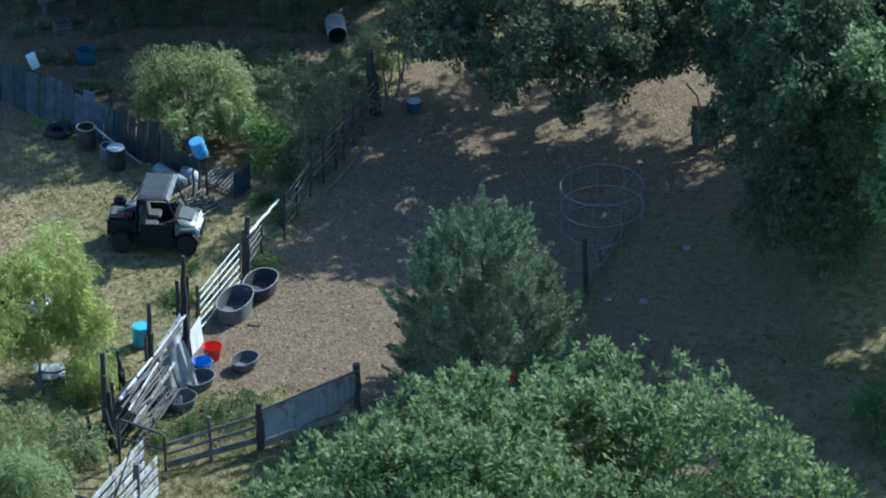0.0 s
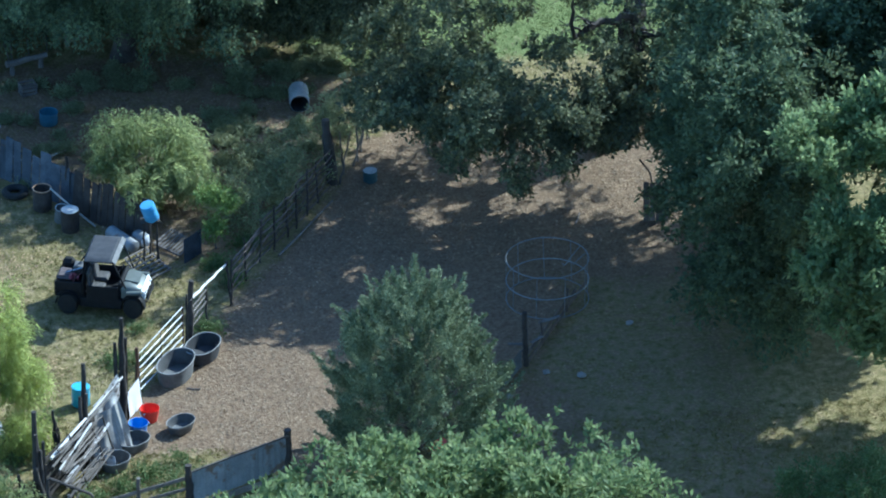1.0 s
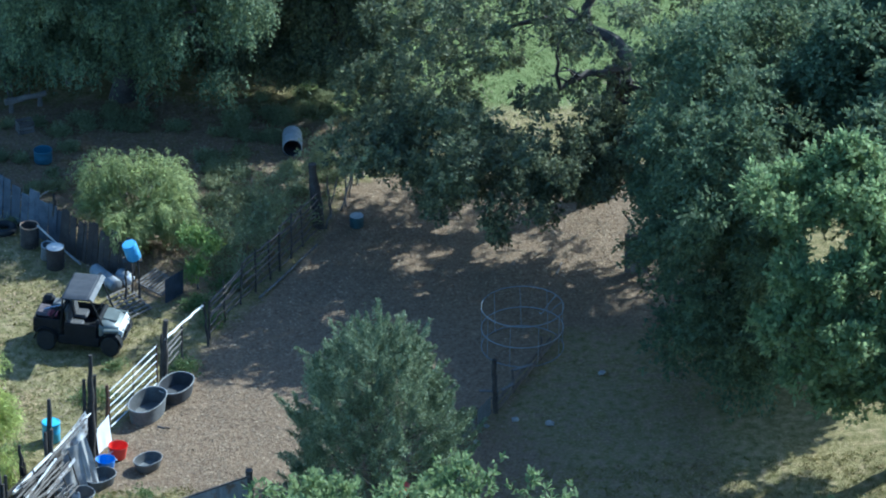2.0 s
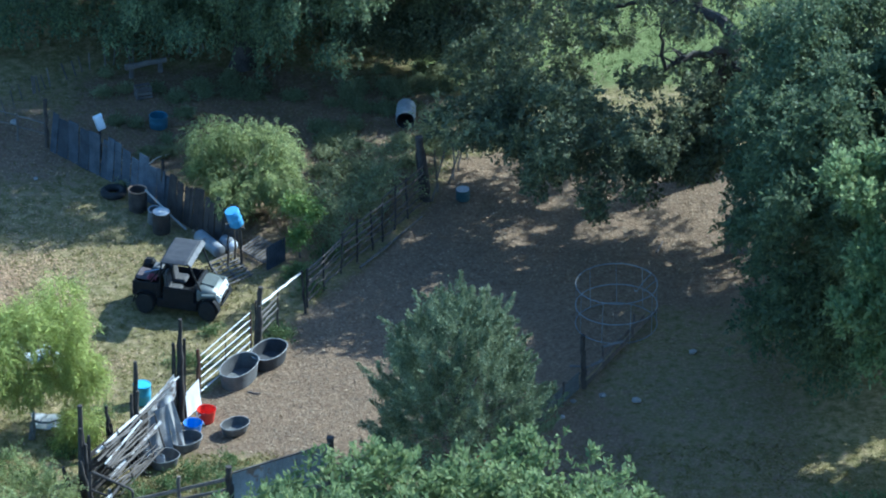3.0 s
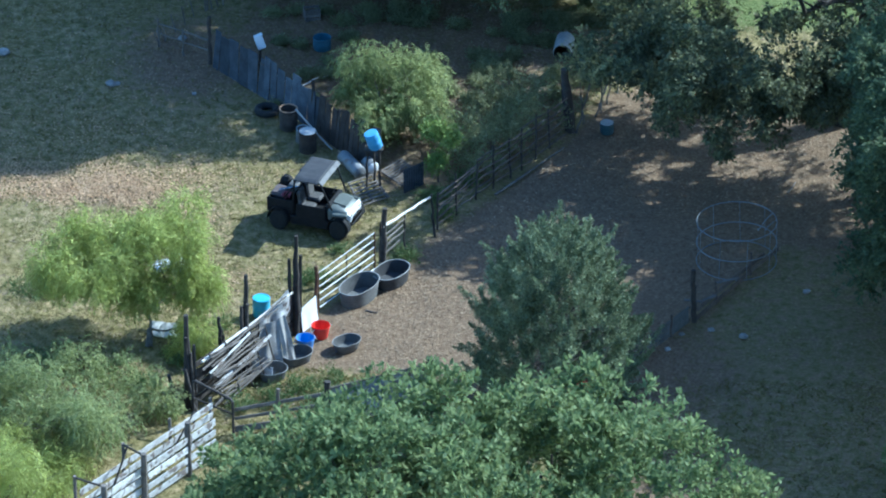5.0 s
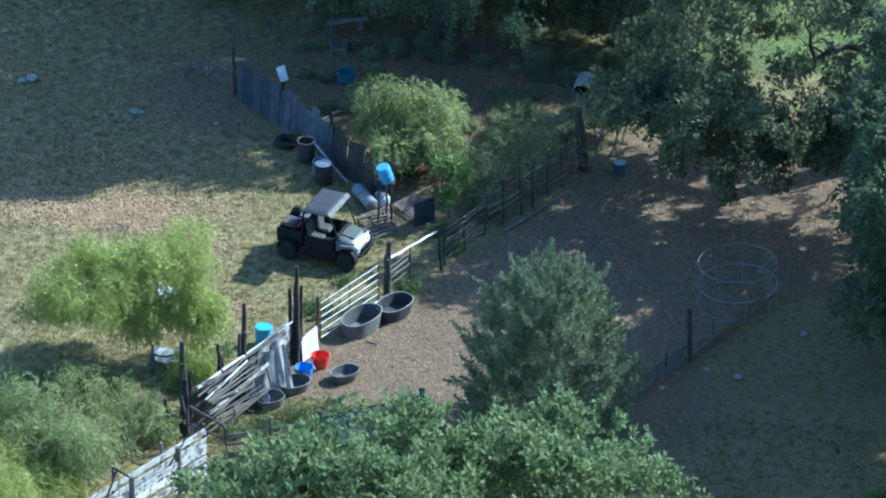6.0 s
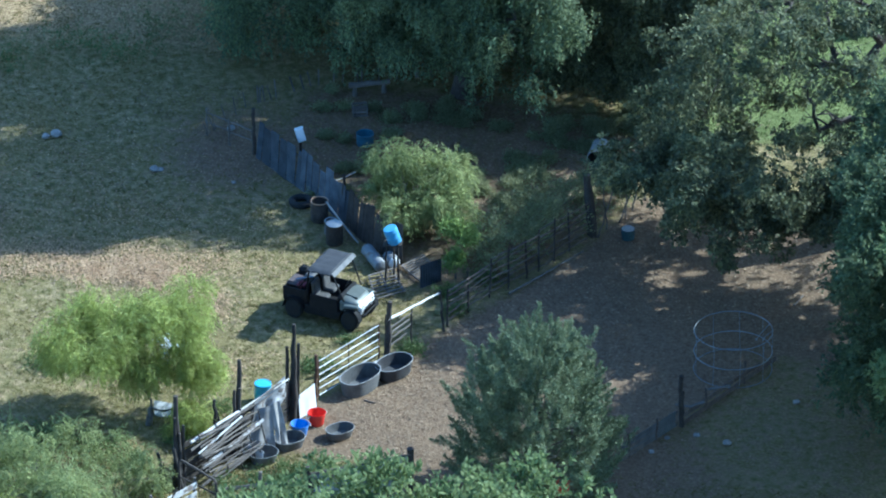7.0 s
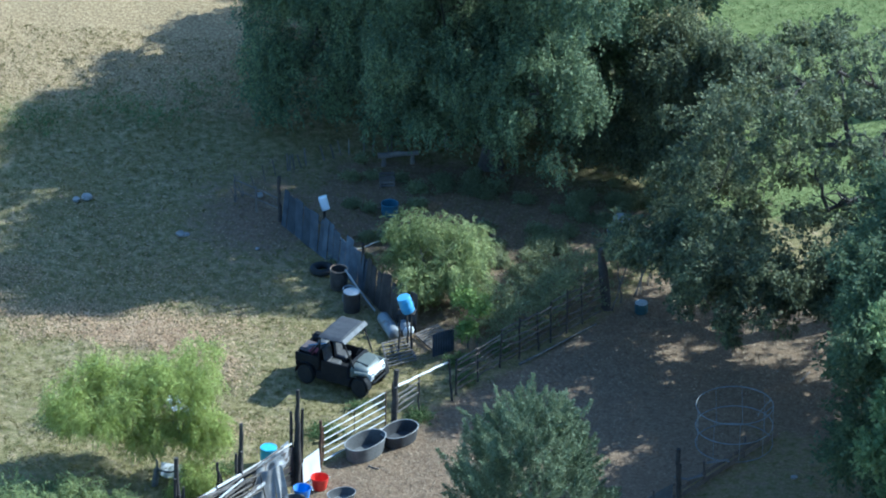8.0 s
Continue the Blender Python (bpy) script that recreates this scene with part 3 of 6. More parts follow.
# broad tree at the front, seen from above
tufted_tree("pecan_tree", (7.0, -21.5, 0), (7.0, -21.3, 4.5),
            [(7.2, -19.4, 6.0, 3.4, 3.4, 2.7), (3.2, -21.7, 7.7, 3.0, 3.0, 2.6), (10.6, -19.6, 6.2, 2.6, 3.0, 2.6), (0.4, -22.6, 6.4, 2.5, 2.5, 2.6), (-1.2, -22.4, 6.0, 1.4, 1.7, 2.0),
             (8.3, -16.3, 6.2, 2.2, 2.1, 2.4), (12.8, -17.8, 3.8, 2.1, 2.4, 1.9), (6.0, -24.5, 6.0, 5.0, 3.5, 3.2), (5.0, -18.4, 5.5, 2.2, 2.0, 2.1), (-0.5, -19.7, 6.4, 1.5, 1.6, 1.5), (1.4, -19.8, 7.4, 1.7, 1.7, 1.6), (3.2, -19.6, 8.2, 1.7, 1.8, 1.7), (4.9, -18.5, 7.9, 1.6, 1.5, 1.5)],
            0.32, BARK, LEAF_PECAN, "broad leafy green tree with a rounded crown", 11, 13500, 5, 0.09, 3, 0.225, 0.1, 0.9, 0.0, 0.5, 0.7, 0.32, 0.05, 0.4, 4, bough_gap=0.85, bough_r=0.45)

# trees along the east side
tufted_tree("leaning_shade_tree", (24.5, -2.4, 0), (23.6, -3.0, 3.6),
            [(19.6, -6.2, 7.4, 1.1, 1.0, 1.0), (20.4, -5.6, 9.0, 1.2, 1.1, 1.0), (21.4, -6.2, 7.6, 1.2, 1.1, 1.1), (22.6, -5.8, 9.0, 1.3, 1.2, 1.1), (19.2, -4.2, 9.9, 1.1, 1.1, 0.9), (21.4, -4.6, 10.6, 1.3, 1.2, 0.9), (20.2, -6.4, 5.9, 1.1, 1.0, 1.0), (21.9, -6.6, 5.8, 1.3, 1.0, 1.1), (23.4, -6.0, 7.0, 1.3, 1.1, 1.2), (21.1, -6.6, 4.4, 1.0, 0.8, 0.8), (22.8, -6.4, 4.4, 1.2, 0.9, 0.9), (19.4, -7.0, 8.2, 0.8, 0.7, 0.7), (20.8, -7.2, 6.8, 0.9, 0.8, 0.8)],
            0.3, BARK, LEAF_BRIGHT, "tall green tree with sunlit tufts shading the yard", 12, 8200, 5, 0.1, 3, 0.21, 0.1, 0.9, 0.0, 0.5, 0.8, 0.3, 0.05, 0.5, 4, bough_gap=0.85, bough_r=0.42)
tufted_tree("broad_shade_tree", (20.5, 4.5, 0), (20.0, 4.5, 3.0),
            [(18.0, 3.6, 4.0, 1.9, 2.2, 3.2), (18.9, 6.6, 4.6, 2.6, 2.2, 3.6), (21.5, 4.5, 6.6, 3.2, 3.2, 3.8), (17.9, 0.8, 4.2, 1.6, 1.8, 3.0), (20.6, 9.6, 5.2, 2.8, 2.4, 3.6), (20.6, 5.0, 9.6, 3.0, 3.0, 2.0), (18.4, -0.8, 7.4, 1.6, 1.6, 1.8), (18.9, 0.4, 1.9, 1.3, 1.2, 1.7), (18.6, 3.0, 1.6, 1.4, 1.3, 1.5), (18.6, 1.6, 8.4, 2.0, 2.0, 1.8), (18.2, 6.0, 8.2, 1.9, 1.8, 1.5), (17.8, 3.4, 8.2, 1.7, 1.6, 1.5)],
            0.34, BARK, LEAF_DARK, "broad dark green tree beside the pen", 13, 15500, 7, 0.09, 3, 0.17, 0.085, 0.3, 0.16, 0.4, 0.8, 0.12, 0.07, 0.4, 4)
# southern high lobes are added beyond the view to shade the ground westward
tufted_tree("far_shade_tree", (26.0, 6.5, 0), (25.9, 6.5, 3.0),
            [(24.6, 4.4, 8.6, 3.0, 3.0, 3.2), (26.0, 8.0, 7.4, 3.2, 3.4, 4.0), (25.0, 1.6, 9.2, 2.4, 2.0, 1.9), (23.6, -0.6, 9.0, 2.0, 1.5, 1.5), (25.6, -1.6, 9.2, 2.1, 1.7, 1.5), (27.4, 0.2, 9.0, 2.0, 1.9, 1.6), (25.8, -3.8, 8.2, 1.9, 1.6, 1.4), (27.6, -2.0, 8.6, 1.8, 1.6, 1.4)],
            0.34, BARK, LEAF_DARK, "dark green tree east of the pen, with lobes added for shade", 18, 19000, 7, 0.1, 3, 0.24, 0.12, 0.3, 0.16, 0.4, 0.8, 0.1, 0.08, 0.4, 4)
# added out of view, placed only so its shadow falls on the roadside ground
tufted_tree("unseen_shade_tree", (28.8, -5.6, 0), (28.6, -5.4, 3.4),
            [(28.6, -6.4, 6.6, 2.2, 1.9, 1.9), (29.8, -7.6, 6.4, 2.2, 2.0, 2.0), (28.0, -8.4, 6.0, 2.0, 2.0, 1.8)],
            0.3, BARK, LEAF_DARK, "unseen dark green tree added to shade the roadside bushes", 27, 4600, 7, 0.1, 3, 0.19, 0.095, 0.3, 0.16, 0.4, 0.8, 0.1, 0.08, 0.4, 4)

# old oak behind the pen, with open boughs through which the lawn shows
tufted_tree("old_oak", (15.9, 14.5, 0), (16.8, 14.8, 4.8),
            [(9.0, 12.8, 3.0, 1.3, 1.1, 1.2), (11.9, 8.7, 4.8, 1.8, 1.5, 1.4), (14.0, 9.3, 4.7, 1.8, 1.4, 1.4), (11.6, 7.7, 5.2, 1.2, 0.9, 0.8), (13.0, 7.6, 5.0, 1.2, 0.9, 0.9), (10.6, 11.4, 3.6, 1.7, 1.4, 1.7), (10.2, 13.6, 3.6, 1.9, 1.7, 2.1), (14.4, 10.4, 4.1, 2.0, 1.5, 1.7), (15.9, 10.6, 3.7, 1.8, 1.2, 1.5), (17.2, 11.0, 3.8, 1.3, 1.1, 1.4), (16.6, 12.5, 4.4, 1.2, 0.8, 1.0), (14.5, 12.4, 5.0, 0.9, 0.8, 0.9), (8.8, 10.9, 3.6, 1.2, 1.1, 1.1), (17.9, 12.2, 4.7, 0.7, 0.6, 0.9),
             (18.8, 11.4, 6.4, 1.7, 1.7, 1.9), (15.0, 15.2, 8.8, 2.4, 1.7, 1.4), (10.4, 14.6, 6.2, 1.7, 1.3, 1.2), (18.2, 16.6, 9.2, 1.5, 1.3, 1.1), (8.9, 15.8, 3.0, 1.0, 0.9, 1.3), (12.2, 14.2, 8.2, 1.7, 1.5, 1.1),
             (13.6, 20.3, 7.2, 1.9, 1.1, 0.9), (16.6, 18.4, 7.1, 2.0, 1.4, 1.1), (14.2, 17.8, 6.4, 1.2, 0.9, 0.8), (11.8, 17.8, 6.8, 1.1, 0.9, 0.8), (18.4, 13.6, 9.6, 2.6, 2.2, 1.6), (13.2, 12.4, 8.6, 2.4, 1.7, 1.2), (15.6, 10.6, 9.0, 2.5, 1.9, 1.2), (14.2, 10.4, 7.6, 1.2, 1.0, 0.8), (13.0, 7.9, 3.4, 1.5, 1.0, 1.0), (10.9, 9.2, 3.4, 1.2, 1.1, 1.0),
             (21.4, 14.6, 8.2, 2.2, 1.9, 1.7), (21.2, 11.8, 8.0, 2.0, 1.8, 1.8), (23.2, 12.6, 7.4, 2.0, 1.9, 1.7), (20.6, 17.8, 7.6, 1.9, 1.6, 1.3), (15.4, 11.7, 2.8, 1.2, 0.8, 0.9), (11.0, 10.8, 7.6, 1.3, 1.1, 0.9), (10.2, 11.6, 6.6, 1.2, 1.0, 0.8), (12.6, 10.2, 3.8, 1.3, 0.9, 0.9), (10.6, 9.9, 4.1, 1.1, 0.9, 0.9), (14.9, 8.7, 3.8, 1.2, 0.9, 1.0), (9.9, 13.4, 2.1, 1.0, 0.8, 0.9), (14.6, 16.6, 5.2, 1.3, 0.8, 0.8), (12.2, 16.4, 4.6, 1.2, 0.9, 0.9)],
            0.42, BARK, LEAF_OAK, "old oak with dark crooked limbs and an open crown", 14, 21500, 5, 0.075, 4, 0.155, 0.085, 0.05, 0.24, 0.3, 1.0, 0.54, 0.06, 0.45, 5, limb_r=0.62, bough_gap=1.0, bough_r=0.5, airy=0.6)

# tall drooping trees behind the yard
# front lobes around z 10 to 11 are added above the view to shade the yard
tufted_tree("tall_drooping_tree", (1.5, 22.5, 0), (1.6, 22.3, 3.5),
            [(1.5, 21.0, 8.2, 3.4, 2.6, 3.6), (3.7, 19.2, 4.7, 1.7, 1.5, 2.6), (0.2, 20.8, 5.2, 2.6, 1.8, 2.8), (2.0, 21.6, 10.8, 3.4, 3.0, 2.6), (0.4, 18.8, 11.0, 2.2, 1.6, 1.2), (4.2, 19.0, 10.6, 2.2, 1.6, 1.2), (5.4, 18.4, 9.6, 1.6, 1.4, 1.1), (5.4, 22.4, 8.2, 2.0, 1.6, 2.2), (0.4, 21.9, 2.4, 1.6, 1.0, 1.8), (2.7, 21.4, 2.8, 1.5, 1.0, 1.9), (-1.6, 22.6, 6.4, 2.2, 1.8, 3.2), (-1.4, 20.4, 10.6, 2.2, 2.0, 1.3), (2.2, 18.6, 11.2, 1.8, 1.3, 1.1)],
            0.36, BARK, LEAF_SHADE, "tall dark tree with drooping leafy boughs", 15, 21000, 14, 0.085, 2, 0.145, 0.06, -0.1, 0.42, 0.35, 1.3, 0.32, 0.05, 0.2, 5, airy=-0.7)
tufted_tree("tall_dark_tree", (-4.5, 26.5, 0), (-4.4, 26.3, 4.0),
            [(-4.3, 25.8, 6.4, 3.0, 2.8, 3.4), (-2.0, 24.6, 5.5, 2.8, 2.2, 3.8), (-5.0, 24.8, 4.0, 2.4, 2.0, 2.8), (-1.0, 27.5, 9.0, 3.2, 3.2, 3.2), (-6.2, 27.4, 4.6, 2.0, 2.2, 2.6), (-5.4, 24.2, 2.0, 1.8, 1.3, 1.8), (-2.6, 23.6, 2.2, 2.0, 1.2, 2.0), (-3.4, 23.4, 9.4, 2.0, 1.7, 1.3)],
            0.36, BARK, LEAF_SHADE, "tall dark tree at the edge of the dry field", 16, 12000, 12, 0.085, 2, 0.15, 0.06, -0.05, 0.36, 0.35, 0.8, 0.15, 0.05, 0.2, 5)
tufted_tree("back_row_tree", (8.5, 22.5, 0), (8.4, 22.3, 3.2),
            [(8.2, 22.2, 4.8, 1.7, 1.5, 2.0), (9.6, 21.0, 5.0, 1.1, 1.1, 1.5), (6.0, 22.2, 2.2, 1.1, 0.8, 1.5), (7.8, 21.6, 2.2, 1.2, 0.9, 1.6), (9.4, 20.4, 2.2, 1.0, 0.8, 1.3)],
            0.3, BARK, LEAF_OAK, "dense olive green tree behind the oak", 17, 8000, 10, 0.085, 2, 0.15, 0.065, 0.0, 0.34, 0.35, 1.3, 0.42, 0.05, 0.3, 5, airy=0.6)


tufted_tree("north_tree", (7.5, 28.0, 0), (7.5, 28.0, 3.5),
            [(7.0, 27.6, 7.5, 3.0, 2.8, 3.4), (3.5, 28.5, 8.6, 3.2, 3.0, 3.8), (0.5, 27.8, 7.0, 2.8, 2.6, 3.4), (1.4, 31.0, 11.0, 3.0, 2.8, 2.6), (3.4, 26.0, 2.2, 2.2, 1.3, 2.2), (0.2, 26.2, 2.2, 2.2, 1.3, 2.2), (6.6, 25.8, 2.2, 2.2, 1.3, 2.2), (9.4, 25.6, 2.0, 1.6, 1.2, 1.9)],
            0.34, BARK, LEAF_SHADE, "tall dark tree beyond the back yard", 24, 11500, 9, 0.1, 3, 0.2, 0.09, 0.0, 0.3, 0.35, 0.9, 0.12, 0.07, 0.3, 4)
# added tree, crown kept above the view to shade the ground behind the yard
tufted_tree("unseen_lawn_tree", (17.5, 30.5, 0), (17.0, 30.2, 5.0),
            [(14.4, 28.6, 9.6, 3.0, 2.4, 2.0), (14.6, 32.0, 9.6, 3.0, 2.8, 2.2), (14.6, 36.0, 9.6, 3.0, 2.8, 2.2), (11.5, 31.0, 9.8, 2.6, 3.0, 2.0)],
            0.34, BARK, LEAF_SHADE, "unseen tall tree added beside the lawn to cast shade", 26, 4600, 8, 0.1, 3, 0.2, 0.09, 0.1, 0.3, 0.35, 1.7, 0.3, 0.07, 0.3, 4)
tufted_tree("field_tree", (-0.5, 33.5, 0), (-0.5, 33.5, 3.2),
            [(-1.5, 32.5, 6.4, 3.0, 3.0, 3.4), (3.2, 36.0, 8.0, 3.2, 3.2, 3.6), (1.5, 32.0, 9.0, 3.0, 2.8, 4.0), (3.0, 39.0, 8.0, 3.2, 3.4, 3.6)],
            0.34, BARK, LEAF_SHADE, "tall dark tree beside the dry field", 25, 8000, 9, 0.1, 3, 0.2, 0.09, 0.0, 0.3, 0.35, 0.9, 0.12, 0.07, 0.3, 4)


# feathery trees
def feathery_tree(name, base, fork, lobes, trunk_r, label, seed, count, steps=10, step=0.075, length=0.13, width=0.024, twigs=7, category="tree", leaf=LEAF_MESQUITE):
    rng = np.random.default_rng(seed)
    q = streamers(rng, boughs_of(rng, lobes, 0.8, 0.36), count, steps, step, length, width, 0.5)
    return tree(name, base, fork, lobes, trunk_r, PALE_BARK, leaf, q, label, rng, twigs, category=category)


feathery_tree("feathery_mesquite", (-5.3, -0.85, 0), (-5.25, -0.7, 0.55),
              [(-7.2, -0.6, 2.8, 1.25, 1.4, 0.7), (-8.3, -1.2, 2.35, 0.8, 0.9, 0.55), (-6.5, 0.4, 3.1, 0.85, 1.1, 0.5), (-7.6, 0.3, 2.2, 0.9, 0.7, 0.5), (-6.3, -0.9, 2.2, 0.7, 0.5, 0.4), (-4.6, 1.1, 3.2, 0.95, 1.2, 0.55), (-3.9, 0.5, 2.6, 0.6, 0.9, 0.6), (-5.3, 0.1, 3.2, 0.5, 0.7, 0.35), (-3.75, 0.1, 1.45, 0.5, 0.5, 0.55), (-3.9, -1.3, 0.6, 0.35, 0.3, 0.4), (-5.55, -0.9, 1.9, 0.45, 0.35, 0.3), (-4.3, -0.2, 1.9, 0.35, 0.3, 0.3)],
              0.10, "yellow-green feathery tree with drooping fronds", 21, 6400, 9, 0.07, 0.14, 0.026)
feathery_tree("low_mesquite", (1.5, 12.7, 0), (1.3, 12.7, 0.8),
              [(0.6, 13.1, 2.05, 0.8, 0.8, 0.8), (1.9, 13.2, 1.8, 0.9, 0.9, 0.7), (1.0, 12.3, 1.2, 0.9, 0.8, 0.7), (2.6, 12.8, 1.2, 0.6, 0.6, 0.6)],
              0.08, "low dull green feathery tree behind the plank fence", 22, 2300, 9, 0.07, 0.15, 0.034, leaf=LEAF_SCRUB)


def build_juniper():
    """Upright plumes of needles over a lumpy rounded cone, with gaps between them."""
    rng = np.random.default_rng(23)
    n = 560
    z = 5.1 * rng.random(n) ** 0.95
    env = np.interp(z, [0, 0.8, 2.0, 3.2, 4.1, 4.8, 5.2], [1.7, 2.1, 2.3, 2.15, 1.7, 1.15, 0.5])
    a = rng.random(n) * 2 * math.pi
    lump = 1 + 0.13 * np.sin(3 * a + 1.1 * z) + 0.12 * np.sin(7 * a - 2.3 * z)
    r = env * lump * (0.35 + 0.65 * rng.random(n) ** 0.4)
    z[:7], r[:7] = (5.3, 5.0, 5.1, 4.9, 5.0, 5.75, 6.25), (0.05, 0.3, 0.45, 0.5, 0.35, 0.08, 0.1)
    c = np.stack([7.35 + r * np.cos(a), -3.7 + r * np.sin(a), z + 0.05], -1)
    out = np.stack([np.cos(a), np.sin(a), 0 * a], -1)
    lean = np.clip(1.0 - z / 7, 0.15, 1)[:, None]
    plume = unit(0.75 * lean * out + np.array([0, 0, 0.75]) + 0.22 * rng.normal(size=(n, 3)))
    plume[5:7] = unit(np.array([0.25, 0.1, 1.0]))
    far = rng.uniform(0.65, 1.25, n)
    far[5:7] = 0.7, 0.65
    per = 225
    who = np.repeat(np.arange(n), per)
    along = rng.random(len(who)) ** 0.8
    spread = 0.125 * (1.08 - along) * rng.uniform(0.6, 1.3, len(who))
    base = c[who] + plume[who] * (far[who] * along)[:, None] + rng.normal(size=(len(who), 3)) * spread[:, None]
    axis = unit(plume[who] + 0.55 * rng.normal(size=(len(who), 3)))
    q = leaf_quads(rng, base, axis, rng.uniform(0.07, 0.16, len(who)), rng.uniform(0.022, 0.038, len(who)), unit(out + 0.5 * UP)[who] * 0.8 + 0.3 * UP)
    g = Geo()
    bough(g, rng, (7.35, -3.7, -0.1), (7.35, -3.75, 5.4), 0.16, 0.02, 0, 8, 8, 0.06)
    t = thing("juniper_tree", pose(7.35, -3.7, 0), "dense blue-green cone-shaped juniper tree", "tree")
    part("trunk", g, BARK, t, "", 50, placed=True)
    for k in range(30):
        h = 0.5 + 4.4 * k / 30
        ang = 2.4 * k
        reach = 1.9 * (1 - h / 6.0) ** 0.72
        limb = Geo()
        bough(limb, rng, (7.35, -3.72, h), (7.35 + reach * math.cos(ang), -3.72 + reach * math.sin(ang), h + 0.35 * reach), 0.035, 0.008, 0.05, 4, 5)
        part("limb", limb, BARK, t, "", 50, placed=True)
    part("crown", quads_mesh("crown", q[q[:, :, 2].min(1) > 0.0], LEAF_JUNIPER), None, t, "", placed=True)


build_juniper()


def bush(name, lobes, leaf, label, seed, clumps, leaves=10, spread=0.3, length=0.12, width=0.05, category="bush", droop=0.1):
    x, y = lobes[0][:2]
    return leafy_tree(name, (x, y, 0), (x, y, 0.3), lobes, 0.03, PALE_BARK, leaf, label, seed, clumps, leaves, spread, length, width, 0.45, droop, 0.4, 0.6, 0.25, 5, 0.02, category, gap=0.6, bough_r=0.3)


bush("leafy_sapling", [(3.0, 9.75, 1.75, 0.40, 0.36, 0.26), (3.4, 9.8, 1.6, 0.26, 0.26, 0.18), (3.0, 9.75, 0.9, 0.1, 0.1, 0.5)], LEAF_SHRUB, "small fresh green sapling beside the fence", 31, 210, 12, 0.26, 0.13, 0.055)
def scrub(name, lobes, leaf, label, seed, count):
    """Loose twiggy undergrowth."""
    x, y = lobes[0][:2]
    return tufted_tree(name, (x, y, 0), (x, y, 0.25), lobes, 0.05, PALE_BARK, leaf, label, seed, count, 6, 0.075, 3, 0.10, 0.042, 0.5, 0.1, 0.25, 0.8, 0.4, 0.06, 0.5, 6, 0.02, "bush", bough_gap=0.6, bough_r=0.32)


scrub("scrub_bush", [(4.6, 11.6, 0.6, 1.0, 0.9, 0.6), (3.6, 11.3, 0.6, 0.8, 0.8, 0.6), (5.3, 12.6, 0.7, 0.8, 0.8, 0.7), (4.0, 12.9, 0.6, 0.9, 0.8, 0.6), (4.6, 10.4, 0.5, 0.6, 0.5, 0.5)], LEAF_BRUSH, "scrubby grey-green bush behind the rail fence", 32, 1500)
scrub("brushwood", [(5.6, 14.2, 0.6, 0.9, 0.8, 0.6), (6.3, 13.6, 0.7, 0.7, 0.7, 0.7), (5.0, 14.9, 0.5, 0.8, 0.7, 0.5), (7.2, 15.6, 0.8, 0.6, 0.6, 0.8)], LEAF_BRUSH, "grey-green brush near the corner post", 36, 1000)
feathery_tree("tangled_bush", (-7.4, -6.8, 0), (-7.4, -6.8, 0.5), [(-8.0, -5.8, 1.0, 1.3, 1.1, 0.8), (-6.5, -6.6, 0.9, 1.0, 0.9, 0.7), (-9.6, -4.8, 0.9, 1.3, 1.0, 0.8), (-7.1, -8.1, 1.6, 0.9, 0.8, 0.65), (-5.9, -8.5, 1.5, 0.7, 0.7, 0.6), (-5.4, -6.8, 0.6, 0.7, 0.6, 0.5), (-8.6, -7.4, 1.0, 0.9, 0.8, 0.6), (-10.6, -6.0, 1.0, 0.9, 0.9, 0.7), (-5.8, -4.2, 0.6, 0.8, 0.7, 0.5), (-7.0, -3.3, 0.5, 0.8, 0.6, 0.45), (-8.8, -3.2, 0.6, 0.9, 0.7, 0.5), (-4.7, -5.4, 0.5, 0.6, 0.6, 0.45)],
              0.06, "tangled yellow-green bush in the corner of the yard", 33, 3600, 8, 0.08, 0.13, 0.034, category="bush", leaf=LEAF_SCRUB)
feathery_tree("feathery_bush", (-8.2, -11.6, 0), (-8.2, -11.6, 0.6), [(-8.6, -11.3, 1.5, 0.9, 0.9, 0.7), (-7.5, -10.2, 0.9, 0.6, 0.7, 0.6), (-9.6, -10.4, 1.4, 0.8, 0.8, 0.6), (-10.4, -9.0, 1.2, 0.8, 0.8, 0.6), (-8.9, -8.8, 0.9, 0.7, 0.6, 0.5), (-7.4, -8.6, 0.6, 0.5, 0.5, 0.4)],
              0.06, "feathery yellow-green bush beside the board fence", 34, 3000, category="bush")
bush("roadside_bush", [(18.4, -8.0, 0.6, 1.1, 1.0, 0.8), (20.0, -7.6, 0.6, 1.1, 1.0, 0.8), (19.2, -9.4, 0.7, 1.3, 1.0, 0.9), (21.4, -6.9, 0.5, 0.8, 0.7, 0.6)], LEAF_WEED, "low leafy bush under the shade trees", 35, 1100, 11)


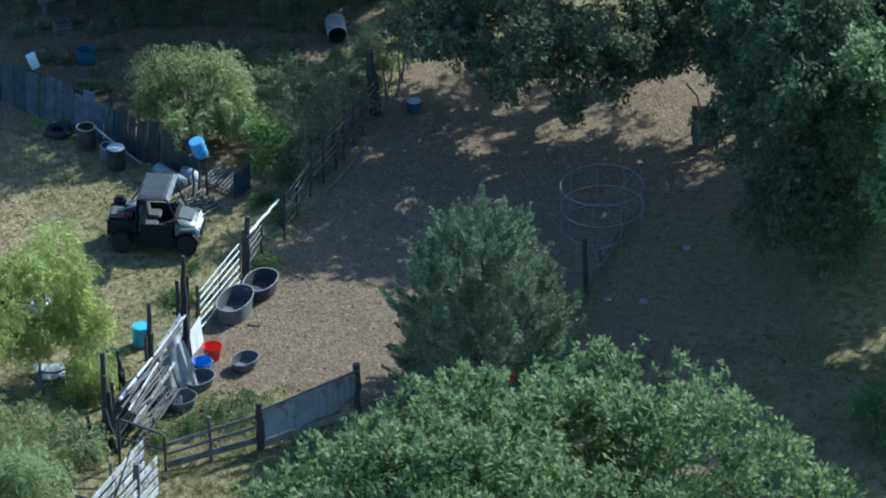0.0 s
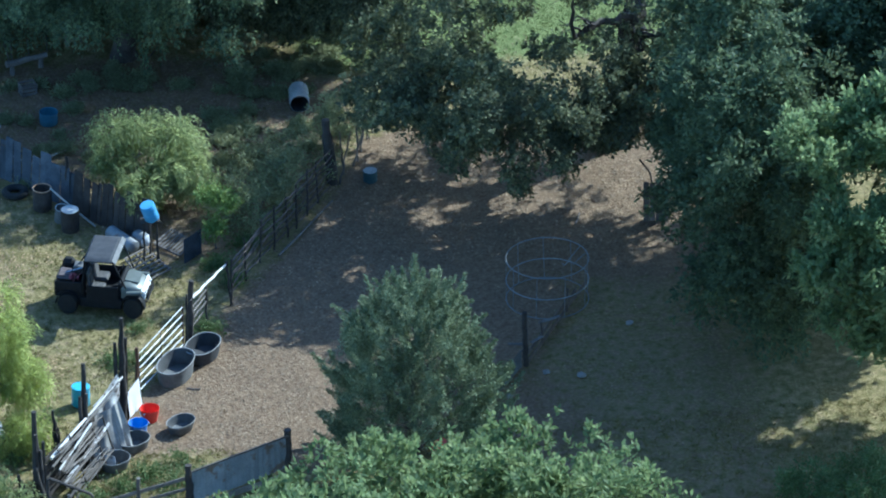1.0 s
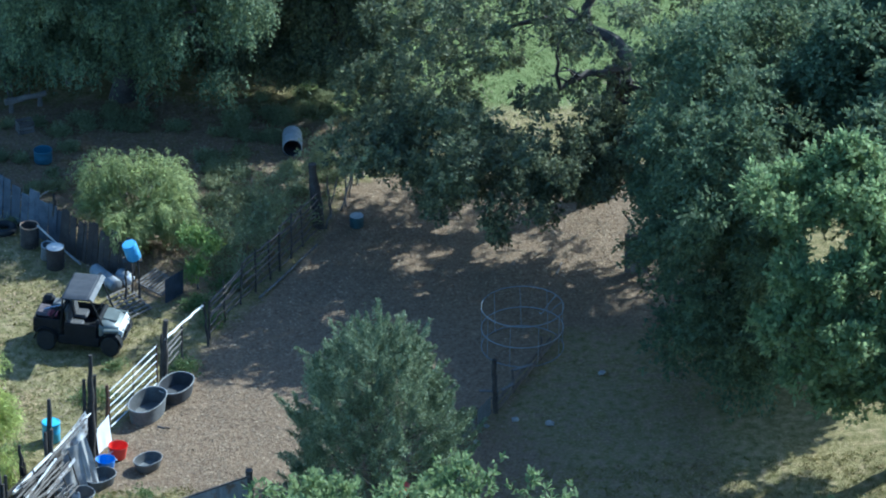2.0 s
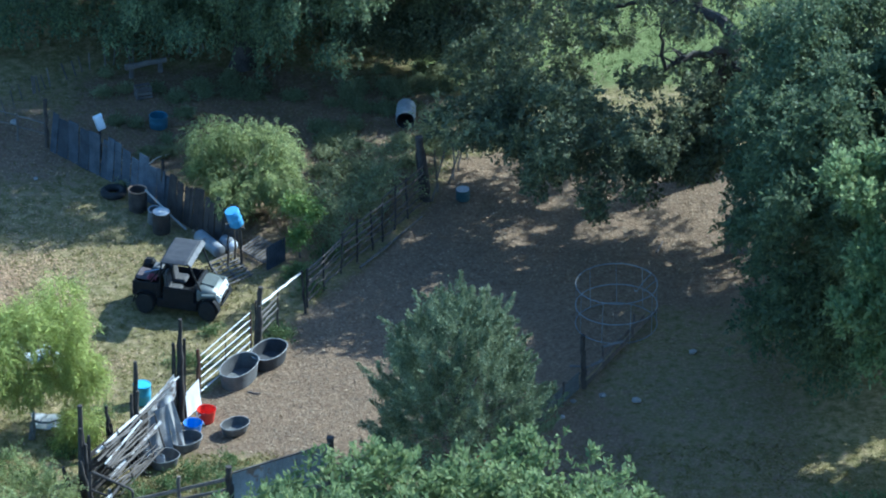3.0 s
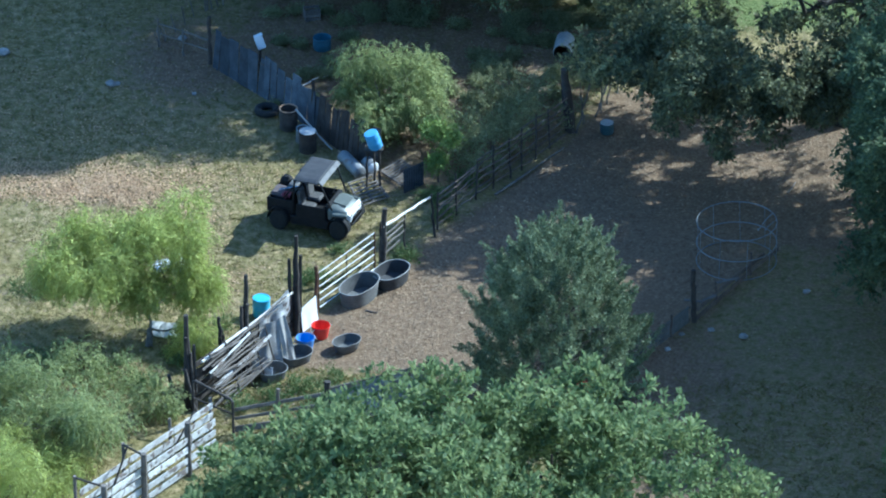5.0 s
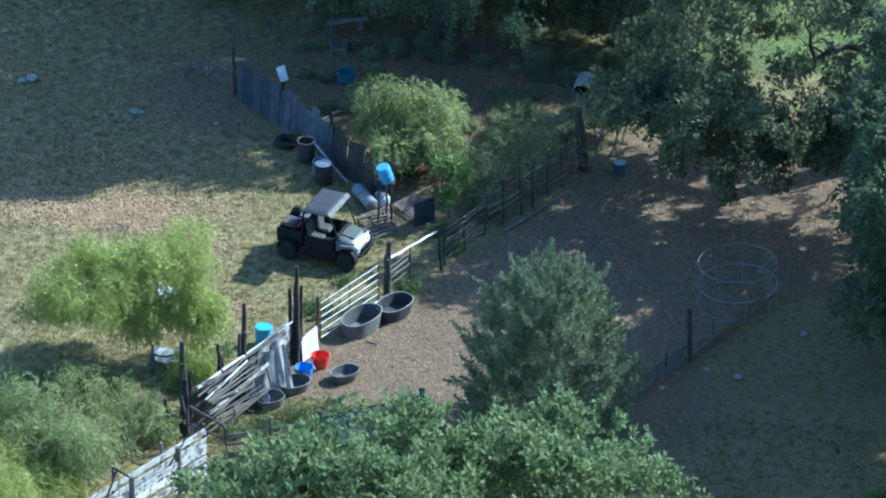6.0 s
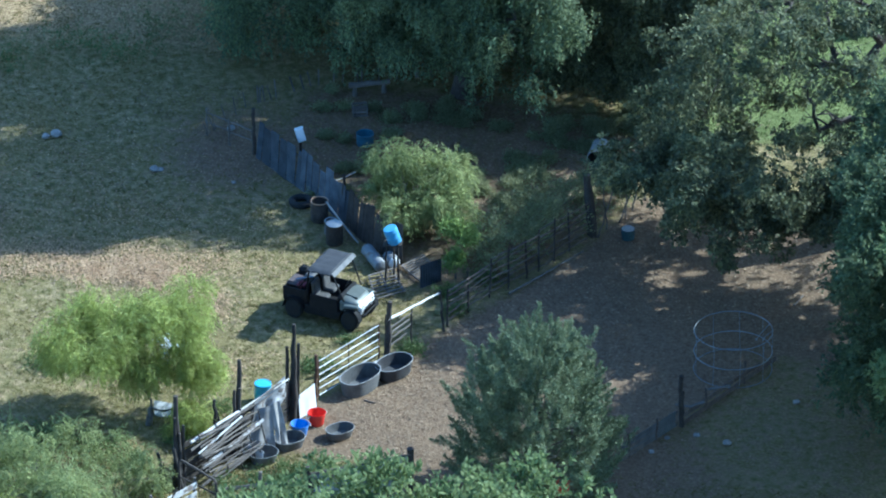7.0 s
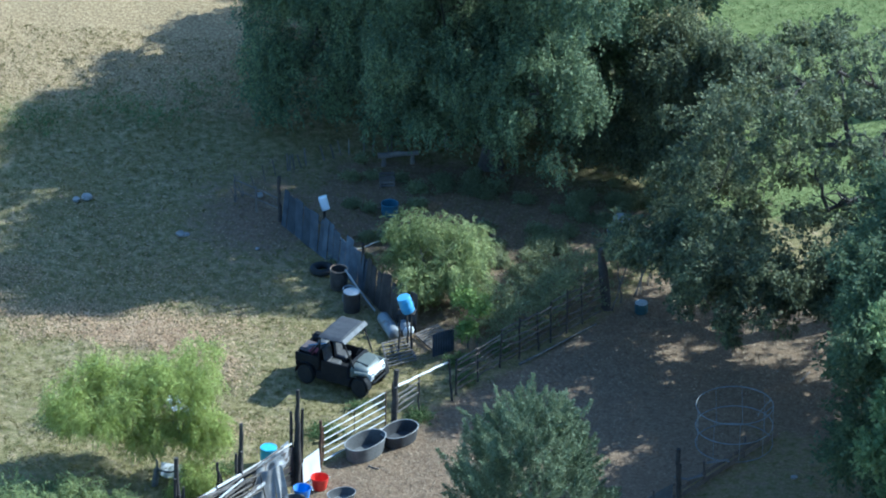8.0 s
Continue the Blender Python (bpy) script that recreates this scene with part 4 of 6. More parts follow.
# ---- tubs, buckets and drums ----
def tub(name, x, y, rx, ry, h, turn, outside, inside_mat, label, handles=False, square=0.12, foot=0.8, group=""):
    """An open tub with a rolled rim; rx and ry are half its length and width at the rim."""
    t = thing(name, pose(x, y, 0.01, 0, 0, turn), label, "tub", group)
    wall = [(foot * 0.93, 0.0), (foot, 0.02), (foot + (1 - foot) * 0.5, h * 0.5), (0.985, h - 0.04), (1.012, h - 0.03), (1.022, h - 0.008), (1.005, h + 0.004), (0.972, h)]
    part("shell", Geo().lathe(wall[:4], 40, rx, ry, None, square, (True, False)), outside, t)
    # rim and lining colours carry the tubs' sun and shade
    part("rim", Geo().lathe(wall[3:] + [(0.955, h - 0.02)], 40, rx, ry, None, square, (False, False)), TUB_RIM if outside in (TUB_GREY, BLACK_TUB) else outside, t)
    part("lining", Geo().lathe([(0.955, h - 0.012), (0.94, h - 0.06), (foot * 0.96, 0.06), (foot * 0.9, 0.05), (0.0005, 0.045)], 40, rx, ry, None, square, (False, False)), inside_mat, t, "" if inside_mat is outside else "scuffed inside, toned darker for its shade")
    if handles:
        for s in (-1, 1):
            pts = [(s * (rx * 1.0 + 0.015 + 0.05 * math.sin(math.pi * k / 8)), -0.09 + 0.18 * k / 8, h - 0.03 - 0.11 * math.sin(math.pi * k / 8)) for k in range(9)]
            part("handle", Geo().tube(pts, 0.012, 6), WHITE_PLASTIC, t, "white rope handle")
    return t


tub("muck_tub", -0.06, -0.05, 0.29, 0.29, 0.43, 40, RED, RED, "bright red plastic tub with rope handles on the soil", True, 0, 0.74, "muck tubs")
tub("muck_tub", -0.48, -0.82, 0.29, 0.29, 0.43, 20, BLUE, BLUE, "deep blue plastic tub with rope handles", True, 0, 0.74, "muck tubs")
tub("stock_tank", 0.97, 2.33, 0.82, 0.48, 0.56, 60, TUB_GREY, TUB_INSIDE, "large oval grey stock tank beside the gate", group="stock tanks", foot=0.88)
tub("stock_tank", 1.90, 3.40, 0.70, 0.47, 0.46, 58, BLACK_TUB, BLACK_TUB, "large oval dark stock tank at the gate post", group="stock tanks", foot=0.88)
tub("feed_tub", 0.78, -0.75, 0.48, 0.34, 0.33, 42, TUB_GREY, TUB_INSIDE, "oval grey rubber feed tub on bare soil", group="feed tubs")
tub("feed_tub", -0.70, -1.58, 0.52, 0.40, 0.36, 38, TUB_GREY, TUB_INSIDE, "oval grey rubber feed tub beside the blue tub", group="feed tubs")
tub("feed_tub", -1.36, -2.58, 0.47, 0.40, 0.36, 35, TUB_GREY, TUB_INSIDE, "oval grey rubber feed tub below the leaning sheets", group="feed tubs")


def drum(name, m, r, h, body, lid, label, rings=2, lid_label="", open_top=False, category="barrel", group=""):
    t = thing(name, m, label, category, group)
    prof = [(r * 0.96, 0.0), (r, 0.02)]
    for k in range(rings):
        z = h * (k + 1) / (rings + 1)
        prof += [(r, z - 0.03), (r * 1.035, z), (r, z + 0.03)]
    prof += [(r, h - 0.03), (r * 1.03, h - 0.015), (r * 1.02, h)]
    if open_top:
        part("body", Geo().lathe(prof + [(r * 0.94, h), (r * 0.93, h * 0.35), (0.0005, h * 0.33)], 32), body, t)
        part("rim", Geo().hoop((0, 0, h), r * 0.985, r * 0.985, 0.022, 32), lid, t, lid_label)
    else:
        part("body", Geo().lathe(prof + [(r * 0.97, h)], 32), body, t)
        part("lid", Geo().lathe([(r * 0.96, h - 0.004), (r * 0.96, h + 0.012), (r * 0.90, h + 0.012), (r * 0.88, h + 0.002), (0.0005, h + 0.004)], 32), lid, t, lid_label)
    return t


drum("blue_drum", pose(-1.98, 1.2, 0), 0.27, 0.62, SKY_BLUE, SKY_BLUE, "short sky blue plastic drum standing on the grass", 1)
# both drums take near-black bodies in place of the shade on them
rust_drum = drum("rusty_drum", pose(-1.99, 13.1, 0), 0.29, 0.72, DARK_WOOD, RUSTY_RIM, "open rusted drum, body darkened for shade, rim pale as sunlit", 2, "rusty rim lightened as sunlit", True)
drum("grey_drum", pose(-1.27, 11.64, 0), 0.28, 0.72, DARK_WOOD, GREY_PLASTIC, "drum with a grey lid by the plank fence, body darkened for shade", 2, "dull grey lid", False)
drum("old_bucket", pose(-1.50, 12.25, 0, 8, 5, 0), 0.21, 0.50, TUB_GREY, GREY_STEEL, "dull grey bucket between two old drums", 1, "", True, "bucket")
drum("dull_blue_bucket", pose(-1.28, 18.5, 0), 0.29, 0.40, DULL_BLUE, DULL_BLUE, "dull blue bucket on shaded soil", 1, "", True, "bucket")
drum("teal_bucket", pose(8.22, 13.3, 0), 0.22, 0.36, TEAL, GREY_PLASTIC, "dark teal bucket with a grey lid under the oak", 1, "grey lid", False, "bucket")
drum("red_barrel", pose(8.15, -3.0, 0), 0.22, 0.30, RED, RED, "short red plastic barrel under the juniper", 1)
solid("scrap_tyre", Geo().hoop((-2.75, 14.05, 0.12), 0.30, 0.30, 0.12, 32, 10), TYRE, "worn black tyre lying by the plank fence", "tyre")


# pale barrel lying on its side, used as a shelter
def barrel_shelter():
    t = thing("barrel_shelter", pose(6.62, 18.4, 0.33, 90, 0, -4), "pale barrel greyed for its shade, lying open-ended as an animal shelter", "barrel")
    r, h = 0.31, 0.95
    prof = [(r * 0.95, 0.0), (r, 0.03), (r, 0.30), (r * 1.03, 0.33), (r, 0.36), (r, 0.60), (r * 1.03, 0.63), (r, 0.66), (r, h - 0.03), (r * 0.9, h)]
    g = Geo().lathe([(r * 0.93, 0.0)] + prof + [(0.0005, h + 0.01)], 32, caps=(False, False))
    inner = Geo().lathe([(0.0005, h - 0.05), (r * 0.88, h - 0.06), (r * 0.925, 0.004)], 32, caps=(False, False))
    for shape in (g, inner):
        shape.v = [(x, y, -z + h * 0.5) for x, y, z in shape.v]
        shape.f = [f[::-1] for f in shape.f]
    # grey body and black lining paint in the shade the barrel lies in
    part("body", g, GREY_PLASTIC, t)
    part("lining", inner, BLACK_TUB, t, "inside of the barrel, blackened for its shade")
    for s in (-1, 1):
        part("chock", Geo().beam((s * 0.22, -0.28, 0.35), (s * 0.22, -0.28, -0.35), 0.08, 0.1), OLD_WOOD, t, "grey timber chock")


barrel_shelter()


# sky blue barrel on a post stand
def barrel_feeder():
    t = thing("barrel_feeder", pose(0.97, 9.45, 0), "sky blue barrel tilted on a dark post stand", "feeder")
    r, h = 0.225, 0.57
    m = pose(0.09, 0.0, 1.42, 6, -17, 0)
    g = Geo().lathe([(r * 0.95, 0), (r, 0.02), (r, 0.2), (r * 1.03, 0.22), (r, 0.24), (r, 0.42), (r * 1.03, 0.44), (r, 0.46), (r, h - 0.02), (r * 0.95, h), (0.0005, h + 0.01)], 32, 1, 1, m)
    part("barrel", g, DRUM_BLUE, t)
    rnd = random.Random(5)
    for x, y in ((-0.17, -0.1), (0.18, -0.12), (0.02, 0.18)):
        part("leg", Geo().tube(*wobbly((x * 1.3, y * 1.3, -0.05), (x, y, 1.42), 0.04, 0.03, 5, 0.02, rnd), 7), DARK_WOOD, t)
    part("shelf", Geo().beam((-0.28, 0, 1.36), (0.32, 0, 1.40), 0.4, 0.05), DARK_WOOD, t)


barrel_feeder()


# ---- posts, gate and rails between yard and pen ----
def rough_post(x, y, h, r, label, seed, lean=(0, 0), mat=None, taper=0.55, splinters=2, group=""):
    rnd = random.Random(seed)
    t = thing("fence_post", pose(x, y, 0), label, "post", group)
    part("stem", Geo().tube(*wobbly((0, 0, -0.15), (lean[0], lean[1], h), r, r * taper, 8, 0.025, rnd), 8), mat or DARK_WOOD, t, "", 60)
    for k in range(splinters):
        a = rnd.uniform(0, 6.28)
        dx, dy = 1.05 * r * math.cos(a), 1.05 * r * math.sin(a)
        hh = h * rnd.uniform(0.55, 0.8)
        part("stake", Geo().tube(*wobbly((dx, dy, -0.1), (dx * 1.2 + lean[0] * 0.6, dy * 1.2 + lean[1] * 0.6, hh), r * 0.6, r * 0.3, 6, 0.02, rnd), 6), mat or DARK_WOOD, t, "", 60)
    return t


rough_post(-0.86, 0.15, 3.45, 0.16, "tall dark splintered post behind leaning boards", 41, (0.06, 0.02), None, 0.35, 2, "tall posts")
rough_post(-2.2, -2.2, 3.4, 0.16, "tall dark splintered post beside a blue drum", 42, (0.04, 0.0), None, 0.35, 3, "tall posts")
rough_post(-3.75, -4.4, 3.2, 0.17, "tall dark splintered post at the pen corner", 43, (-0.06, 0.05), None, 0.4, 3, "tall posts")
rough_post(-2.95, -1.75, 1.6, 0.08, "splintered dark stake among the stacked boards", 56, (-0.1, 0.05), None, 0.6, 3)
rough_post(-4.15, -4.6, 1.25, 0.07, "broken dark stake at the pen corner", 57, (-0.2, 0.0), None, 0.7, 2)
rough_post(-3.5, -4.75, 1.5, 0.08, "leaning dark stub of a post at the pen corner", 44, (-0.35, 0.1), None, 0.7, 2)
rough_post(1.58, 4.1, 2.25, 0.105, "thick dark gate post", 45, (0.10, 0.0), None, 0.75, 1)
rough_post(3.08, 6.35, 1.5, 0.045, "thin dark post at the rail's end", 46, (-0.1, 0.0), None, 0.8, 0)
rough_post(-0.28, 1.28, 1.75, 0.055, "thin rusty hinge post of the gate", 47, (0.0, 0.0), RUST, 0.9, 0)
rough_post(-0.95, -5.62, 1.45, 0.06, "grey wooden fence post", 48, (0.0, 0.0), OLD_WOOD, 0.9, 0)
rough_post(0.52, -5.40, 1.62, 0.10, "dark squat fence post beside the steel sheet", 49, (0.0, 0.0), None, 0.95, 1)
rough_post(3.54, -4.32, 1.9, 0.11, "dark squat fence post by the juniper", 50, (0.0, 0.0), None, 0.95, 1)
rough_post(7.1, 13.25, 2.3, 0.15, "thick dark corner post of the pen", 51, (-0.25, 0.0), None, 0.8, 1)
rough_post(11.35, 1.42, 1.85, 0.08, "dark post beside the ring feeder", 52, (-0.02, 0.0), None, 0.9, 1)
rough_post(-4.85, 17.25, 1.75, 0.07, "dark corner post of the plank fence", 53, (0.0, 0.0), None, 0.9, 0)
rough_post(-1.2, 13.2, 1.7, 0.06, "dark post in the plank fence", 54, (0.0, 0.0), None, 0.9, 0)
rough_post(-5.8, 4.4, 0.9, 0.05, "short grey stake in the grass", 55, (0.0, 0.0), OLD_WOOD, 0.9, 0)


def pipe_gate():
    a, b = Vector((-0.22, 1.36, 0)), Vector((1.36, 3.80, 0))
    t = thing("pipe_gate", pose(a.x, a.y, 0), "white pipe gate with six bars", "gate")
    za, zb = 1.46, 1.54
    for k in range(6):
        f = k / 5
        p, q = a + Vector((0, 0, 0.22 + (za - 0.22) * f)), b + Vector((0, 0, 0.26 + (zb - 0.26) * f))
        part("bar", Geo().tube([p, q], 0.0155, 8), WHITE_PAINT, t, placed=True)
    for p, top in ((a, za), (b, zb)):
        part("stile", Geo().tube([p + Vector((0, 0, 0.20)), p + Vector((0, 0, top + 0.02))], 0.027, 8), RUST, t, "rusty upright", placed=True)
    for f in (0.5,):
        p = a.lerp(b, f)
        part("brace", Geo().beam(p + Vector((0, 0, 0.24)), p + Vector((0, 0, 1.47)), 0.012, 0.03), RUST, t, placed=True)
    for z in (0.5, 1.25):
        part("hinge", Geo().beam((-0.29, 1.26, z), (-0.21, 1.37, z), 0.05, 0.06), RUST, t, placed=True)


pipe_gate()


def rail_section(name, p, q, rails, mat, label, posts=(), seed=1, r=0.035, post_r=0.05, post_mat=None, sag=0.03, category="fence", group="", top=None):
    """Rails from p to q at the heights given, with upright posts at fractions of its length."""
    rnd = random.Random(seed)
    p, q = Vector((*p, 0)), Vector((*q, 0))
    t = thing(name, pose(p.x, p.y, 0), label, category, group)
    for z in rails:
        a = p + Vector((rnd.uniform(-sag, sag), rnd.uniform(-sag, sag), z + rnd.uniform(-sag, sag)))
        b = q + Vector((rnd.uniform(-sag, sag), rnd.uniform(-sag, sag), z + rnd.uniform(-sag, sag)))
        part("rail", Geo().tube(*wobbly(a, b, r * rnd.uniform(0.8, 1.2), r * rnd.uniform(0.6, 1.0), 6, sag, rnd), 6), mat, t, placed=True)
    for f in posts:
        c = p.lerp(q, f)
        h = (top or max(rails)) + rnd.uniform(0.05, 0.2)
        part("post", Geo().tube(*wobbly(c - Vector((0, 0, 0.1)), c + Vector((rnd.uniform(-0.05, 0.05), 0, h)), post_r, post_r * 0.8, 5, 0.02, rnd), 7), post_mat or mat, t, placed=True)
    return t


# bleached rail beyond the gate
t = thing("broken_rail", pose(1.66, 4.2, 0), "bleached pole nailed across dark posts", "fence")
part("pole", Geo().tube(*wobbly((1.62, 4.05, 1.62), (2.98, 6.40, 1.40), 0.048, 0.03, 8, 0.02, random.Random(3)), 8), PALE_POLE, t, "bleached white pole", placed=True)
for k, (z, f) in enumerate(((1.25, 0.42), (1.05, 0.36), (0.85, 0.4), (0.6, 0.3))):
    a, b = Vector((1.68, 4.2, z)), Vector((1.68 + 1.35 * f, 4.2 + 2.3 * f, z + 0.08))
    part("rail", Geo().tube(*wobbly(a, b, 0.03, 0.025, 5, 0.02, random.Random(60 + k)), 6), OLD_WOOD, t, placed=True)
part("upright", Geo().tube(*wobbly((2.2, 5.1, -0.05), (2.22, 5.12, 1.55), 0.04, 0.03, 5, 0.02, random.Random(70)), 6), DARK_WOOD, t, placed=True)

# rail panels along the back of the pen
rail_section("rail_panel", (3.15, 6.75), (4.25, 8.75), (0.2, 0.42, 0.64, 0.86, 1.08, 1.28), BROWN_WOOD, "grey rail fence panel in the shade", (0.0, 0.5, 1.0), 81, 0.03, 0.034, DARK_WOOD, 0.035, group="pen rail panels")
rail_section("rail_panel", (4.3, 8.8), (5.6, 10.7), (0.2, 0.45, 0.70, 0.95, 1.18, 1.36), BROWN_WOOD, "grey rail fence panel with a crooked upright", (0.35, 0.75, 1.0), 82, 0.03, 0.034, DARK_WOOD, 0.035, group="pen rail panels")
rail_section("rail_panel", (5.6, 10.75), (6.95, 12.9), (0.15, 0.4, 0.68, 0.95, 1.2, 1.45), BROWN_WOOD, "grey rail fence panel at the corner post", (0.3, 0.62), 83, 0.03, 0.034, DARK_WOOD, 0.035, group="pen rail panels")
t = thing("ground_pole", pose(5.0, 9.2, 0), "long pale pole lying along the fence", "pole")
part("pole", Geo().tube(*wobbly((4.85, 9.0, 0.06), (6.9, 12.15, 0.06), 0.04, 0.03, 7, 0.02, random.Random(9)), 7), OLD_WOOD, t, placed=True)
rnd = random.Random(90)
for k in range(9):
    x, y = 7.3 + 0.22 * k + rnd.uniform(-0.1, 0.1), 13.4 + 0.45 * k + rnd.uniform(-0.25, 0.25)
    dx, dy = rnd.uniform(-0.1, 0.7), rnd.uniform(-0.2, 0.9)
    s = thing("leaning_stick", pose(x, y, 0), "crooked grey stick leaning by the corner post", "stick", "sticks by the corner post")
    part("stem", Geo().tube(*wobbly((0, 0, -0.05), (dx, dy, rnd.uniform(1.0, 1.9)), 0.035, 0.018, 6, 0.04, rnd), 6), OLD_WOOD, s)


# boards and poles stacked against the tall posts
def board_pile():
    rnd = random.Random(101)
    # added dark backing: stands for the shaded ground seen between the poles
    wall = thing("shade_backing", pose(-3.6, -4.3, 0), "dark boards added behind the pile to stand for its shade", "fence")
    spans = [((-3.66, -4.32), (-2.2, -2.1)), ((-2.2, -2.1), (-0.92, 0.08))]
    for (ax, ay), (bx, by) in spans:
        for k in range(6):
            z = 0.14 + 0.24 * k
            part("board", Geo().beam((ax, ay, z + rnd.uniform(-0.03, 0.03)), (bx, by, z + rnd.uniform(-0.03, 0.03)), 0.03, rnd.uniform(0.2, 0.235)), DARK_WOOD, wall, placed=True)
    u, n = Vector((0.56, 0.83, 0)), Vector((0.83, -0.56, 0))
    start = Vector((-3.42, -4.3, 0))
    for k in range(26):
        f = k / 25
        far = 4.6 - 0.5 * k + rnd.uniform(-0.2, 0.1) if k < 3 else 2.35 + rnd.uniform(-0.6, 0.35)
        lead = rnd.uniform(-0.15, 0.35) + (0.2 if f > 0.4 else 0)
        z0 = 1.66 - 1.5 * f + rnd.uniform(-0.08, 0.08)
        z1 = z0 + rnd.uniform(0.0, 0.3) * (1 - 0.3 * f)
        off = 0.12 + 0.40 * f + rnd.uniform(-0.06, 0.06)
        tip = rnd.uniform(-0.26, 0.26)
        a = start + u * lead + n * off + Vector((0, 0, max(0.05, z0 - tip)))
        b = start + u * (lead + far) + n * (off + rnd.uniform(-0.12, 0.1)) + Vector((0, 0, max(0.05, z1 + tip)))
        if k in (0, 1, 4, 9, 13) or rnd.random() < 0.45:
            s = thing("loose_pole", pose(a.x, a.y, 0), "bleached pole stacked against tall posts", "pole", "stacked poles and boards")
            part("stem", Geo().tube(*wobbly(a, b, 0.05 if k == 0 else 0.036, 0.026, 7, 0.02, rnd), 7), PALE_POLE if k == 0 else OLD_WOOD, s, placed=True)
        else:
            s = thing("loose_board", pose(a.x, a.y, 0), "weathered board stacked against tall posts", "board", "stacked poles and boards")
            part("plank", Geo().beam(a, b, 0.025, rnd.uniform(0.05, 0.10), rnd.uniform(-0.9, 0.6)), WHITE_BOARD if rnd.random() < 0.06 else OLD_WOOD, s, placed=True)
    for k in range(5):
        a = start + u * (0.6 + 0.6 * k) + n * 0.62 + Vector((0, 0, -0.02))
        b = a + Vector((-0.45 + rnd.uniform(-0.1, 0.1), 0.3, 1.5 + rnd.uniform(-0.3, 0.3)))
        s = thing("prop_stick", pose(a.x, a.y, 0), "dark stick propping the stacked boards", "stick", "prop sticks")
        part("stem", Geo().tube(*wobbly(a, b, 0.03, 0.022, 5, 0.02, rnd), 6), DARK_WOOD, s, placed=True)


board_pile()


def crumpled(name, corners, mat, label, category, seed, nu=14, nv=12, fold=0.05, thick=0.012):
    """A bent sheet between four corners: top left, top right, bottom right, bottom left."""
    tl, tr, br, bl = (Vector(c) for c in corners)
    ph = random.Random(seed).uniform(0, 6)
    normal = (tr - tl).cross(bl - tl).normalized()
    g = Geo()
    front = []
    for j in range(nv + 1):
        for i in range(nu + 1):
            s, t = i / nu, j / nv
            p = tl.lerp(tr, s).lerp(bl.lerp(br, s), t)
            w = fold * (math.sin(9 * s + ph + 2 * t) * (0.3 + t) + 0.6 * math.sin(17 * s - 3 * t + ph) * t) + 0.35 * fold * math.sin(7 * t + ph)
            front.append(p + normal * w)
    back = [p - normal * thick for p in front]
    idx = lambda i, j: j * (nu + 1) + i
    faces = []
    m = len(front)
    for j in range(nv):
        for i in range(nu):
            q = (idx(i, j), idx(i, j + 1), idx(i + 1, j + 1), idx(i + 1, j))
            faces += [q, tuple(k + m for k in q[::-1])]
    edge = [idx(i, 0) for i in range(nu)] + [idx(nu, j) for j in range(nv)] + [idx(i, nv) for i in range(nu, 0, -1)] + [idx(0, j) for j in range(nv, 0, -1)]
    for a, b in zip(edge, edge[1:] + edge[:1]):
        faces.append((a, b, b + m, a + m))
    g.add(front + back, faces)
    return solid(name, g, mat, label, category, smooth=60)


crumpled("propped_white_sheet", [(-1.84, -1.45, 1.5), (-1.0, -0.55, 1.88), (-0.98, -0.6, 1.2), (-1.84, -1.55, 0.9)], WHITE_BOARD, "white sheet propped behind the bleached poles", "sheet", 9, fold=0.05)
crumpled("leaning_white_sheet", [(-1.95, -1.45, 1.12), (-1.02, -0.35, 1.86), (-0.98, -0.45, 1.2), (-1.88, -1.65, 0.0)], WHITE_BOARD, "pale sheet leaning upright among the stacked boards", "sheet", 1, fold=0.03)
crumpled("leaning_tarp", [(-1.74, -1.62, 1.32), (-1.26, -1.45, 1.40), (-1.05, -2.05, 0.03), (-2.06, -2.35, 0.04)], TARP, "grey crumpled sheet leaning on the stacked boards", "sheet", 2, fold=0.045)
crumpled("leaning_strip", [(-1.28, -1.42, 1.42), (-1.06, -1.22, 1.45), (-0.72, -1.60, 0.05), (-1.02, -1.92, 0.03)], TARP, "pale narrow sheet leaning beside the feed tubs", "sheet", 3, fold=0.05)
crumpled("sheet_fold", [(-2.10, -2.22, 0.46), (-1.35, -2.62, 0.40), (-1.28, -2.75, 0.02), (-2.02, -2.42, 0.02)], WHITE_BOARD, "white folded sheet edge on the ground", "sheet", 4, fold=0.05)
crumpled("leaning_white_board", [(-0.70, 0.26, 0.80), (-0.28, 0.92, 0.92), (-0.20, 0.84, 0.06), (-0.64, 0.16, 0.02)], WHITE_PLASTIC, "white rigid board leaning at the hinge post", "board", 5, fold=0.01)


